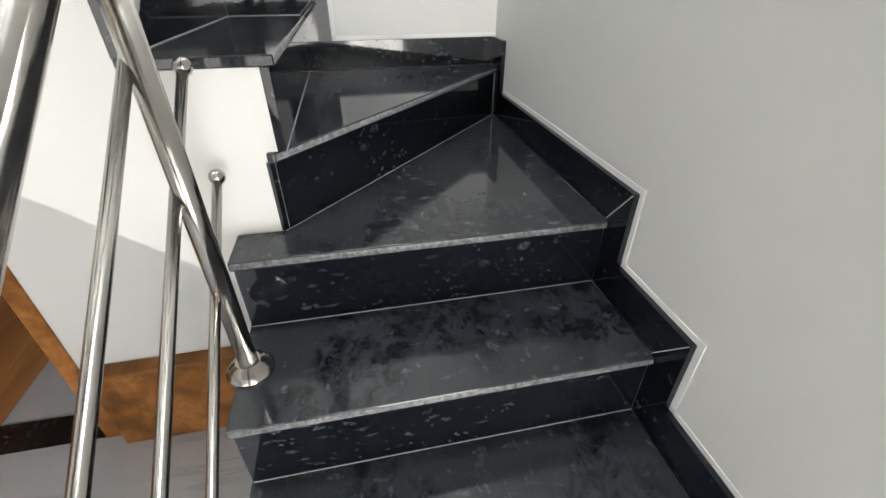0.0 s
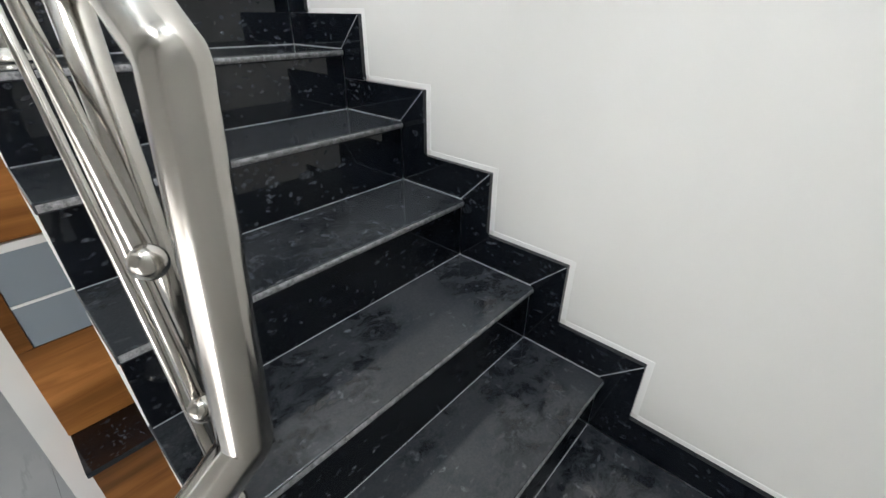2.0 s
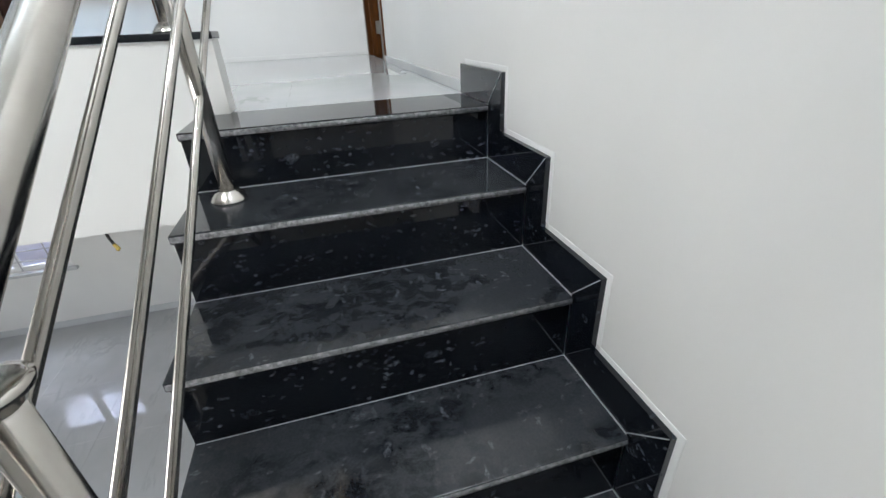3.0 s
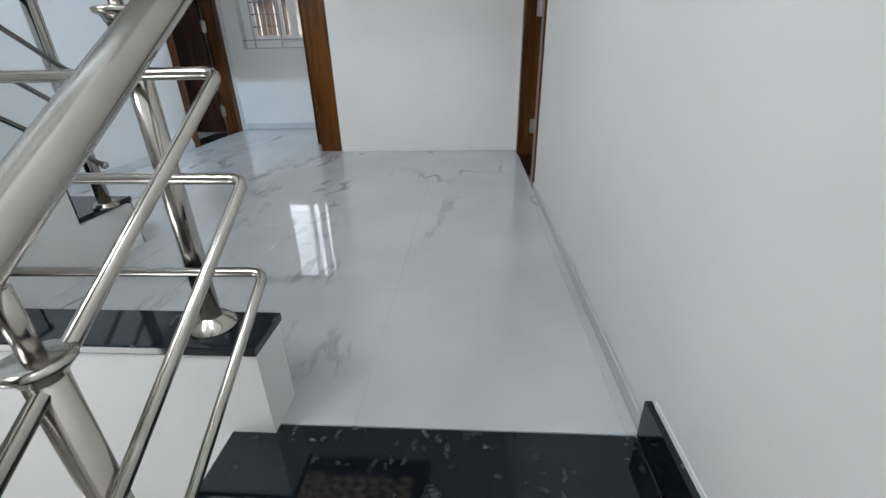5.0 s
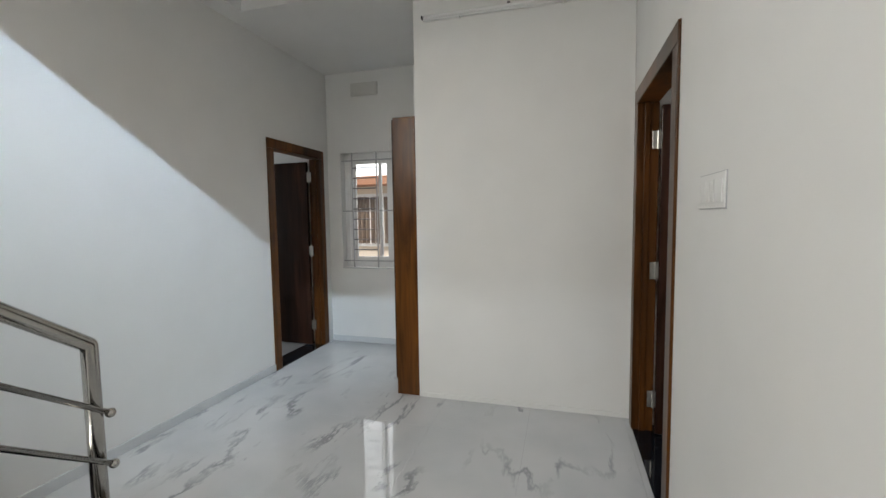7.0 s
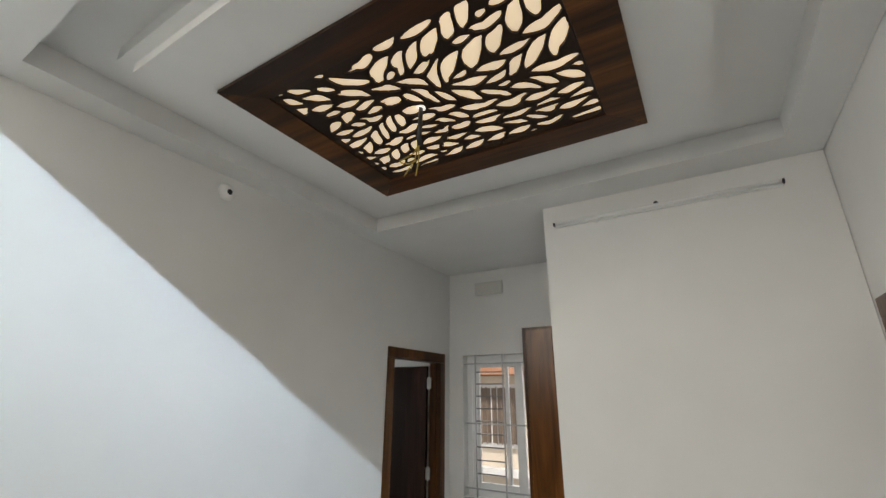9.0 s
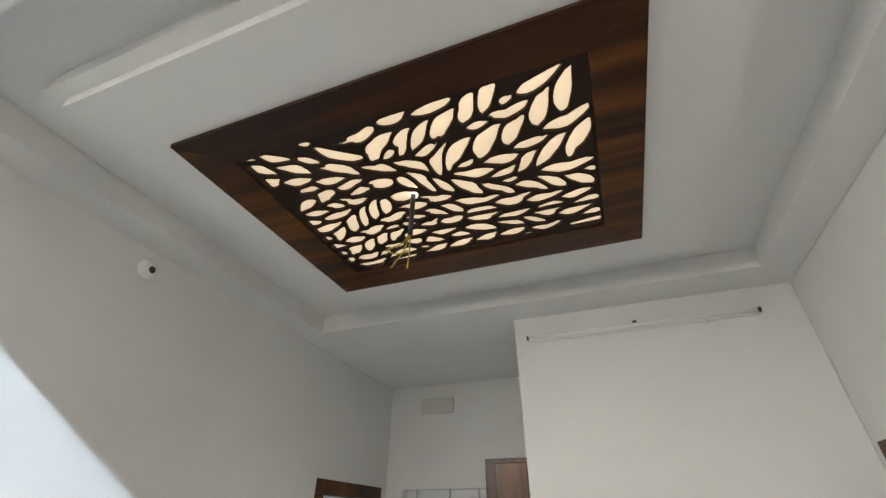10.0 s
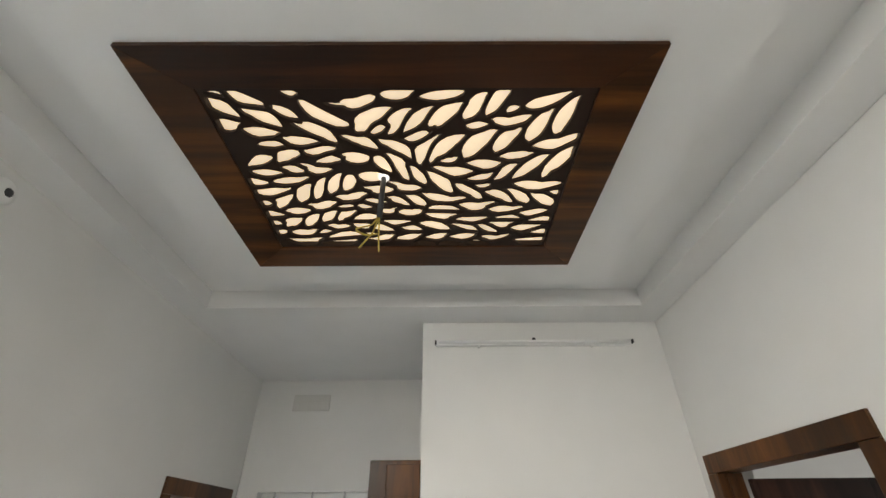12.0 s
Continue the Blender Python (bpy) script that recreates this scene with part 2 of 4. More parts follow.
def fillet(points, r, n=8):
    out = [Vector(points[0])]
    for a, b, c in zip(points, points[1:], points[2:]):
        a, b, c = Vector(a), Vector(b), Vector(c)
        u, w = (a - b).normalized(), (c - b).normalized()
        ang = u.angle(w)
        d = min(r / math.tan(ang / 2), (a - b).length * 0.45, (c - b).length * 0.45)
        p, q = b + u * d, b + w * d
        for i in range(n + 1):
            s = i / n
            out.append((1 - s) ** 2 * p + 2 * s * (1 - s) * b + s * s * q)
    out.append(Vector(points[-1]))
    return out


def sweep(points, r, n=16, bm=None):
    bm = bm or bmesh.new()
    pts = [Vector(p) for p in points]
    t = (pts[1] - pts[0]).normalized()
    u = t.orthogonal().normalized()
    rings = []
    for i, p in enumerate(pts):
        a = (pts[i] - pts[i - 1]).normalized() if i else t
        b = (pts[i + 1] - pts[i]).normalized() if i + 1 < len(pts) else a
        d = (a + b).normalized()
        u = (u - d * u.dot(d)).normalized()
        w = d.cross(u)
        k = 1 / max(0.5, math.cos(a.angle(b) / 2)) if a.length and b.length else 1
        rings.append([bm.verts.new(p + (u * math.cos(j * math.tau / n) + w * math.sin(j * math.tau / n)) * r * (k if i else 1)) for j in range(n)])
    for A, B in zip(rings, rings[1:]):
        for j in range(n):
            bm.faces.new((A[j], A[(j + 1) % n], B[(j + 1) % n], B[j]))
    bm.faces.new(rings[0][::-1])
    bm.faces.new(rings[-1])
    return bm


def lathe(profile, at, n=24):
    """A turned part: pairs of radius and height, about the upright line through at."""
    bm = bmesh.new()
    rings = []
    for r, z in profile:
        rings.append([bm.verts.new((at[0] + r * math.cos(j * math.tau / n), at[1] + r * math.sin(j * math.tau / n), at[2] + z)) for j in range(n)])
    for A, B in zip(rings, rings[1:]):
        for j in range(n):
            bm.faces.new((A[j], A[(j + 1) % n], B[(j + 1) % n], B[j]))
    bm.faces.new(rings[0][::-1])
    bm.faces.new(rings[-1])
    return bm


def ball(at, r):
    bm = bmesh.new()
    bmesh.ops.create_uvsphere(bm, u_segments=20, v_segments=12, radius=r)
    bmesh.ops.translate(bm, verts=bm.verts, vec=at)
    return bm


def setting(name, bm, material, label, category):
    return tagged(part(name, bm, material), label, category, kind="structure")


def pierced(name, material, label, axis, at, thick, a0, a1, z0, z1, holes):
    """A wall across an axis, built of blocks round its openings (a0, a1, z0, z1 each)."""
    bm = bmesh.new()
    cuts = sorted({a0, a1, *[h[0] for h in holes], *[h[1] for h in holes]})
    for p, q in zip(cuts, cuts[1:]):
        if p < a0 - 1e-6 or q > a1 + 1e-6:
            continue
        level = z0
        for h in sorted((h for h in holes if h[0] < q - 1e-6 and h[1] > p + 1e-6), key=lambda h: h[2]):
            if h[2] > level + 1e-6:
                slab(bm, axis, at, thick, p, q, level, h[2])
            level = h[3]
        if level < z1 - 1e-6:
            slab(bm, axis, at, thick, p, q, level, z1)
    return setting(name, bm, material, label, "wall")


def slab(bm, axis, at, thick, p, q, z0, z1):
    if axis == 0:
        box(at, at + thick, p, q, z0, z1, 0, bm)
    else:
        box(p, q, at, at + thick, z0, z1, 0, bm)

# ---- the plan (metres): x = 0 is the stair's skirting on the long wall, z = 0 the upper hall's floor ----
RISE = 0.19
GROUND = -16 * RISE
EAST, WEST, SOUTH = 0.015, -2.84, 0.59      # wall faces
FACE_Y, FACE_X, NORTH = 5.763, -1.435, 6.93  # the block that closes the hall, the passage and its window wall
CEILING = 2.84
RISERS_Y = [1.33, 1.574, 1.837, 2.091, 2.363, 2.652]   # upper flight, treads 5 to 10
STRIP_Y = 2.93
SIDE_X, INNER_Y, LEFT_Y = -0.885, 1.36, 1.477
LOW_RISERS_X = [-0.99 - 0.268 * i for i in range(9)]    # lower flight, tread 3 downwards

# ---- walls, floors and ceilings ----
DOOR_R = (4.70, 5.70, 0.0, 2.07)
DOOR_L = (5.95, 6.83, 0.0, 2.03)
pierced("wall_east", WALL, "long plain white painted wall beside stairs and hall", 0, EAST, 0.22, SOUTH - 0.2, 7.1, GROUND - 0.02, 5.6, [DOOR_R, (2.70, 3.56, GROUND - 0.02, -1.0)])
# the lower opening is added for the ground floor fill lamp, out of view
pierced("wall_south", WALL, "plain white painted wall beside the lower stair flight", 1, SOUTH - 0.2, 0.2, -6.2, EAST, GROUND - 0.02, 5.6,
        [(-1.25, -0.1, 4.35, 4.95), (-5.45, -3.2, -2.3, -0.7)])
pierced("wall_west", WALL, "white painted wall of the hall with an open door", 0, WEST - 0.2, 0.2, SOUTH, 7.1, -0.35, 5.6, [DOOR_L, (0.75, 2.35, 1.9, 3.6)])
pierced("wall_north", WALL, "white end wall of the passage with a grilled window", 1, NORTH, 0.2, -6.2, EAST, GROUND - 0.02, 3.2,
        [(-2.69, -1.62, 0.81, 2.02), (-5.4, -3.72, -2.20, -1.17)])
setting("wall_block", box(FACE_X, EAST - 0.003, FACE_Y, NORTH - 0.003, 0, 3.1), WALL, "white painted wall block closing the hall", "wall")
pierced("wall_ground_west", WALL, "white painted wall of the ground floor room", 0, -6.2, 0.2, SOUTH, NORTH, GROUND - 0.02, -0.35, [(0.9, 4.3, -2.4, -0.8)])
# upper floor slab with the hall's ceiling below it
bm = bmesh.new()
box(WEST, EAST - 0.003, 3.15, 3.47, CEILING, 3.0, 0, bm)
box(WEST, -2.67, 3.47, NORTH, CEILING, 3.0, 0, bm)
box(-0.165, EAST - 0.003, 3.47, 5.53, CEILING, 3.0, 0, bm)
box(-2.67, EAST - 0.003, 5.53, NORTH, CEILING, 3.0, 0, bm)
box(-2.67, -0.165, 3.47, 5.53, 2.95, 3.0, 0, bm)
box(WEST, EAST - 0.003, 3.15, NORTH, 3.004, 3.2, 0, bm)
# the island: a low panel with a stepped edge round the lattice
for k, (grow, z) in enumerate(((0.0, CEILING), (0.045, 2.885))):
    x0, x1, y0, y1 = -2.385 - grow, -0.46 + grow, 3.715 - grow, 5.26 + grow
    zt = 2.885 if k == 0 else 2.95
    box(x0, x1, y0, 4.070, z, zt, 0, bm)
    box(x0, x1, 4.896, y1, z, zt, 0, bm)
    box(x0, -2.039, 4.070, 4.896, z, zt, 0, bm)
    box(-0.857, x1, 4.070, 4.896, z, zt, 0, bm)
setting("ceiling", bm, CEIL, "white gypsum ceiling with a dropped island", "ceiling")
setting("stairwell_ceiling", box(-6.2, EAST, SOUTH, 3.6, 5.6, 5.75), CEIL, "white ceiling high over the stairwell", "ceiling")
setting("stairwell_upstand", box(WEST, EAST - 0.003, 3.15, 3.3, 3.204, 5.6), WALL, "white wall above the stairwell edge", "wall")
# hall slab: side face, floor bed
bm = bmesh.new()
box(WEST, EAST - 0.003, STRIP_Y + 0.09, NORTH, -0.35, -0.012, 0, bm)
box(SIDE_X, EAST - 0.003, RISERS_Y[5] + 0.02, STRIP_Y + 0.088, -0.35, -0.034, 0, bm)
setting("floor_slab", bm, BODYW, "white painted edge of the hall floor slab", "floor")
setting("ground_floor_bed", box(-6.2, 4.2, SOUTH, NORTH, GROUND - 0.2, GROUND - 0.012), GROUT, "bed under the ground floor tiles", "floor")
setting("ground_floor_ceiling", box(-6.2, WEST - 0.004, SOUTH, NORTH, -0.35, -0.15), CEIL, "white ceiling of the ground floor room", "ceiling")

# rooms behind the two open doors
bm = bmesh.new()
box(0.235, 2.4, 4.0, 4.1, 0, 2.8, 0, bm)
box(0.235, 2.4, 6.5, 6.6, 0, 2.8, 0, bm)
box(2.4, 2.5, 4.0, 4.4, 0, 2.8, 0, bm)
box(2.4, 2.5, 4.4, 5.6, 0, 0.9, 0, bm)
box(2.4, 2.5, 4.4, 5.6, 2.1, 2.8, 0, bm)
box(2.4, 2.5, 5.6, 6.6, 0, 2.8, 0, bm)
box(0.235, 2.5, 4.0, 6.6, 2.8, 2.9, 0, bm)
setting("wall_room_east", bm, WALL, "white painted walls of the room behind the door", "wall")
setting("floor_room_east", box(0.19, 2.5, 4.0, 6.6, -0.1, -0.004), MARBLE, "glossy floor of the side room", "floor")
bm = bmesh.new()
box(-5.2, -3.045, 5.3, 5.4, 0, 2.8, 0, bm)
box(-5.2, -3.045, 7.4, 7.5, 0, 2.8, 0, bm)
box(-5.3, -5.2, 5.3, 5.6, 0, 2.8, 0, bm)
box(-5.3, -5.2, 5.6, 6.6, 0, 0.9, 0, bm)
box(-5.3, -5.2, 5.6, 6.6, 2.1, 2.8, 0, bm)
box(-5.3, -5.2, 6.6, 7.5, 0, 2.8, 0, bm)
box(-5.3, -3.045, 5.3, 7.5, 2.8, 2.9, 0, bm)
setting("wall_room_west", bm, WALL, "white painted walls of the far room behind the door", "wall")
setting("floor_room_west", box(-5.3, -3.0, 5.3, 7.5, -0.1, -0.004), MARBLE, "glossy floor of the far room", "floor")

# skirting tiles of the hall
SKH = 0.062
for name, b6 in (("baseboard_east", (EAST - 0.010, EAST - 0.002, STRIP_Y + 0.004, DOOR_R[0] - 0.002)),
                 ("baseboard_west", (WEST + 0.002, WEST + 0.012, 4.06, DOOR_L[0] - 0.002)),
                 ("baseboard_north", (WEST + 0.013, FACE_X - 0.31, NORTH - 0.012, NORTH - 0.002))):
    setting(name, box(*b6, 0.001, 0.042 if name == "baseboard_east" else SKH, 0.002), MARBLE2 if name == "baseboard_east" else SKIRT, "low pale tile skirting", "skirting")
setting("baseboard_block", box(FACE_X + 0.002, EAST - 0.004, FACE_Y - 0.010, FACE_Y - 0.001, 0.001, SKH * 0.55, 0.002), WALL, "low white skirting", "skirting")

# ---- staircase up to the hall ----
stairs = thing("staircase", "black flecked granite staircase with white sides and winders", "staircase", at=(-0.45, 1.0, GROUND))


def on(parent, name, bm, material, label="", smooth=False):
    ob = part(name, bm, material, parent, label, smooth)
    ob.matrix_parent_inverse = Matrix.Translation(-parent.location) if parent.parent is None else Matrix()
    return ob


TH, OVER = 0.022, 0.012
LAST = 0.02   # the top riser is lower than the rest
z_of = lambda k: -(10 - k) * RISE + (LAST if k < 10 else 0)


def tread(outline, z, nose):
    """A tread slab; nose: the two ends of its front edge, along which the dusty worn nosing runs."""
    on(stairs, "tread", prism(outline, 2, z - TH, z, 0.003), TREADG if z < -0.01 else GRANITE)
    a, b = (Vector((*p, z)) for p in nose)
    d = (b - a).normalized()
    out = Vector((d.y, -d.x, 0))
    drop = -out * 0.0072 - Vector((0, 0, 0.0108))
    bm = sweep([a + d * 0.004 + drop, b - d * 0.004 + drop], 0.0105, 12)
    on(stairs, "nosing", bm, NOSE, "pale dusty worn nosing", True)


def joint(a, b, r=0.0012):
    on(stairs, "joint", sweep([a, b], r, 6), GROUT, "pale filler line")


# upper flight: white body, treads and risers
pts = [(INNER_Y + 0.02, -1.55), (RISERS_Y[5] + 0.03, -0.50), (STRIP_Y + 0.088, -0.352), (STRIP_Y + 0.088, -TH - 0.006), (RISERS_Y[5] + 0.02, -TH - 0.006)]
for k in range(9, 4, -1):
    pts += [(RISERS_Y[k - 4] + 0.02, z_of(k) - TH - 0.001), (RISERS_Y[k - 5] + 0.02, z_of(k) - TH - 0.001)]
pts = pts[:-1] + [(INNER_Y + 0.02, z_of(5) - TH - 0.001)]
on(stairs, "flight_side", prism(pts[:1] + pts[1:], 0, SIDE_X + 0.004, -0.003), BODYW, "white painted side and soffit")
for k in range(5, 11):
    y0 = RISERS_Y[k - 5] - OVER
    y1 = RISERS_Y[k - 4] + 0.016 if k < 10 else STRIP_Y
    left = SIDE_X - 0.005
    tread([(left, y0), (-0.002, y0), (-0.002, y1), (left, y1)], z_of(k), ((left, y0), (-0.002, y0)))
    on(stairs, "riser", box(SIDE_X - 0.002, -0.002, RISERS_Y[k - 5], RISERS_Y[k - 5] + 0.018, z_of(k - 1) + 0.0005, z_of(k) - TH - 0.0005, 0.001), GRANITE)
    joint((SIDE_X, RISERS_Y[k - 5] - 0.0005, z_of(k - 1) + 0.001), (-0.003, RISERS_Y[k - 5] - 0.0005, z_of(k - 1) + 0.001))
    if k < 10:
        joint((-0.003, RISERS_Y[k - 5], z_of(k) + 0.001), (-0.003, y1 - 0.02, z_of(k) + 0.001))
# stepped skirting on the wall
sk, lap, lap_low = 0.10, 0.086, 0.066
for k in range(4, 11):
    y1 = (RISERS_Y[k - 4] - OVER - lap) if k < 10 else STRIP_Y
    y0 = (RISERS_Y[k - 5] - OVER - lap) if k > 4 else SOUTH + 0.016
    z0 = z_of(k) + 0.001
    low = z_of(k - 1) + sk + 0.002
    fr = RISERS_Y[k - 5] if k > 4 else y0
    ol = [(y0, z0 + sk), (y1, z0 + sk), (y1, z0), (fr, z0), (fr, low), (y0, low)] if k > 4 else [(y0, z0 + sk), (y1, z0 + sk), (y1, z0), (y0, z0)]
    if k < 10:
        ol = [(y0, z0 + sk), (y1, z0 + sk), (y1, z0 + sk - 0.001), (RISERS_Y[k - 4] + 0.0, z0 + sk - 0.001), (RISERS_Y[k - 4], z0)] + ol[3:]
    on(stairs, "skirting", prism(ol, 0, 0.0, EAST - 0.001, 0.0), GRANITE)
    # painted halo: a thin whiter strip just above the skirting
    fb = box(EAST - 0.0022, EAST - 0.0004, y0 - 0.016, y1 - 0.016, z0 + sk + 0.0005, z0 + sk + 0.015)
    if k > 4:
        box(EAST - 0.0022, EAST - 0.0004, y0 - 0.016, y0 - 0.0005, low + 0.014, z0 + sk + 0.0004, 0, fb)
    on(stairs, "halo_strip", fb, HALO, "painted bright halo line along the skirting")
    if k > 4:
        joint((-0.001, fr + 0.002, z0 + 0.0), (-0.001, y0 + 0.003, z0 + sk - 0.003), 0.0011)

# the two winders in the corner
S = SOUTH + 0.015
i_pt, o_pt = (SIDE_X - 0.008, INNER_Y - 0.004), (-0.075, S)
tread([i_pt, o_pt, (-0.002, S), (-0.002, RISERS_Y[0] + 0.016), (SIDE_X - 0.0079, INNER_Y + 0.012)], z_of(4), (i_pt, o_pt))
x3 = LOW_RISERS_X[0]
tread([(x3 - OVER, LEFT_Y), (x3 - OVER, S), (-0.002, S), (-0.02, S + 0.03), (SIDE_X + 0.006, INNER_Y + 0.0), (SIDE_X + 0.006, LEFT_Y)][:1] +
      [(x3 - OVER, S), (-0.002, S), (-0.002, S + 0.03), (SIDE_X + 0.03, INNER_Y + 0.005), (SIDE_X + 0.002, INNER_Y + 0.01), (SIDE_X + 0.002, LEFT_Y)],
      z_of(3), ((x3 - OVER, LEFT_Y), (x3 - OVER, S)))
d = (Vector((*o_pt, 0)) - Vector((*i_pt, 0))).normalized()
nrm = Vector((-d.y, d.x, 0))
p0, p1 = Vector((*i_pt, 0)) + nrm * 0.012 - d * 0.006, Vector((*o_pt, 0)) + nrm * 0.012
on(stairs, "riser", prism([tuple(p0.xy), tuple(p1.xy), tuple((p1 + nrm * 0.018).xy), tuple((p0 + nrm * 0.018).xy)], 2, z_of(3) + 0.0005, z_of(4) - TH - 0.0005), GRANITE)
joint((p0.x, p0.y, z_of(3) + 0.001), (p1.x, p1.y, z_of(3) + 0.001))
on(stairs, "winder_body", prism([(SIDE_X + 0.06, INNER_Y - 0.01), (-0.05, S + 0.03), (-0.003, S), (-0.003, RISERS_Y[0] + 0.03), (SIDE_X + 0.004, RISERS_Y[0] + 0.03)], 2, z_of(3) - 0.03, z_of(4) - TH - 0.001), BODYW)
on(stairs, "corner_body", box(x3 + 0.02, -0.003, S, LEFT_Y - 0.012, -1.55, z_of(3) - TH - 0.001), BODYW, "white painted underside of the corner")
bm = box(SIDE_X + 0.004, SIDE_X + 0.1, RISERS_Y[0] + 0.0185, INNER_Y + 0.0197, z_of(4) - 0.02, z_of(5) - TH - 0.002)
box(SIDE_X + 0.004, SIDE_X + 0.1, INNER_Y + 0.013, INNER_Y + 0.0197, -1.55, z_of(4) - 0.0205, 0, bm)
on(stairs, "side_cheek", bm, BODYW, "white painted corner of the stair side")

# lower flight
pts = [(x3 + 0.02, -1.60)]
for i, x in enumerate(LOW_RISERS_X[:8]):
    k = 2 - i
    pts += [(x + 0.02, z_of(k) - TH - 0.001), (LOW_RISERS_X[i + 1] + 0.02, z_of(k) - TH - 0.001)]
pts += [(LOW_RISERS_X[8] + 0.02, GROUND - 0.011), (LOW_RISERS_X[7] + 0.25, GROUND - 0.011)]
on(stairs, "flight_side", prism(pts, 1, S, LEFT_Y - 0.012), BODYW, "white painted side of the lower flight")
for i in range(9):
    k = 3 - i
    x = LOW_RISERS_X[i]
    if i:
        tread([(x - OVER, LEFT_Y), (x - OVER, S), (LOW_RISERS_X[i - 1] + 0.016, S), (LOW_RISERS_X[i - 1] + 0.016, LEFT_Y)], z_of(k), ((x - OVER, LEFT_Y), (x - OVER, S)))
    zb = z_of(k - 1) if i < 8 else GROUND - 0.012
    on(stairs, "riser", box(x, x + 0.018, S, LEFT_Y - 0.004, zb + 0.0005, z_of(k) - TH - 0.0005, 0.001), GRANITE)
    joint((x - 0.0005, S, zb + 0.001), (x - 0.0005, LEFT_Y - 0.005, zb + 0.001))
    # stepped skirting on the south wall
    xa = x - OVER - lap_low
    xb = (LOW_RISERS_X[i - 1] - OVER - lap_low) if i else -0.125
    xr = LOW_RISERS_X[i - 1] if i else -0.062
    z0 = z_of(k) + 0.001
    low = z_of(k - 1) + sk + 0.002
    ol = [(xa, z0 + sk), (xb, z0 + sk), (xb + 0.0005, z0 + sk - 0.001), (xr, z0 + sk - 0.001), (xr, z0), (x, z0), (x, low), (xa, low)]
    on(stairs, "skirting", prism(ol, 1, SOUTH + 0.001, S), GRANITE)
    # the same painted halo strip on the south wall
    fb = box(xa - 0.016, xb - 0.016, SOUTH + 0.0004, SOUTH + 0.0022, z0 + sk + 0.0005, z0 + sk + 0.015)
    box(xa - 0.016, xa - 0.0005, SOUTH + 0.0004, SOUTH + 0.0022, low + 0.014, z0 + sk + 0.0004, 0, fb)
    on(stairs, "halo_strip", fb, HALO, "painted bright halo line along the skirting")
    joint((x + 0.002, S + 0.001, z0), (xa + 0.003, S + 0.001, z0 + sk - 0.003), 0.0011)

on(stairs, "skirting", prism([(-0.125, z_of(4) + sk), (-0.0005, z_of(4) + sk), (-0.0005, z_of(4) + 0.001), (-0.062, z_of(4) + 0.001), (-0.062, z_of(3) + sk + 0.003), (-0.125, z_of(3) + sk + 0.003)], 1, SOUTH + 0.001, S), GRANITE)

# ---- upstand at the hall's edge with its granite cap ----
bm = prism([(-0.79, -0.02), (-0.79, 0.215), (-1.84, 0.215), (-1.84, -0.35), (SIDE_X - 0.0, -0.35), (SIDE_X - 0.0, -0.03)], 1, 2.905, STRIP_Y + 0.088)
# a short splay runs from the cap's end down to the floor
setting("wall_upstand", bm, BODYW, "white plastered edge of the hall floor with upstand", "upstand")
setting("upstand_cap", box(-1.84, -0.785, 2.898, 3.028, 0.217, 0.238, 0.003), GRANITE, "black granite cap on the white upstand", "cap")

# ---- stainless steel railings ----


def post(parent, x, y, z, top, rail_z, r=0.0195):
    p = on(parent, "post", sweep([(x, y, z + 0.012), (x, y, top)], r, 24), STEEL, "", True)
    for name, prof in (("flange", [(0.048, 0), (0.048, 0.006), (0.043, 0.010), (0.041, 0.016), (0.036, 0.018), (0.034, 0.024), (0.026, 0.026), (0.025, 0.030)]),):
        o = part(name, lathe(prof, (x, y, z)), STEEL, p, "", True)
    part("collar", lathe([(1.1 * r, -0.02), (1.28 * r, -0.010), (1.7 * r, -0.006), (1.74 * r, 0.0), (1.28 * r, 0.003), (0.011, 0.004)], (x, y, top)), STEEL, p, "", True)
    part("pin", sweep([(x, y, top), (x, y, rail_z)], 0.0105, 14), STEEL, p, "", True)


railing = thing("stair_railing", "brushed stainless steel railing with three rods beside granite stairs", "railing", at=(-0.82, 2.0, -0.19))
low_end = -2.9
rail = [(low_end, 1.44, -2.20), (-1.82, 1.555, -1.34), (-0.8395, 1.4274, -0.446), (-0.798, 1.460, -0.092), (-0.786, 3.033, 0.916), (-1.88, 3.033, 0.916)]
on(railing, "handrail", sweep(fillet(rail, 0.016, 6), 0.0262, 28), STEEL, "round polished handrail with bends", True)
# rods of the upper flight, bent round the head of the stairs
for a, b, z in (((-0.852, 1.494, -0.254), (-0.753, 2.939, 0.739), 0.739), ((-0.850, 1.515, -0.458), (-0.725, 2.895, 0.583), 0.583), ((-0.854, 1.52, -0.641), (-0.756, 2.946, 0.385), 0.385)):
    o = on(railing, "rod", sweep(fillet([a, b, (-1.88, 2.925, z)], 0.022, 7), 0.0095, 14), STEEL, "", True)
    part("ball_end", ball(a, 0.0165), STEEL, o, "", True)
for x, z in ((-0.851, -0.696), (-0.927, -0.940), (-0.929, -1.147)):
    a = (x, 1.466, z)
    o = on(railing, "rod", sweep([a, (low_end, 1.466, z + 0.735 * (low_end - x))], 0.0095, 14), STEEL, "", True)
    part("ball_end", ball(a, 0.0165), STEEL, o, "", True)
post(railing, -1.125, 1.453, z_of(2), -0.785, -0.712, 0.019)
post(railing, -1.93, 1.45, z_of(-1), -1.50, -1.385)
post(railing, -0.805, 1.69, z_of(6), -0.01, 0.09)
post(railing, -0.785, 2.555, z_of(9), 0.50, 0.58)
post(railing, -0.908, 2.972, 0.238, 0.832, 0.89, 0.0205)
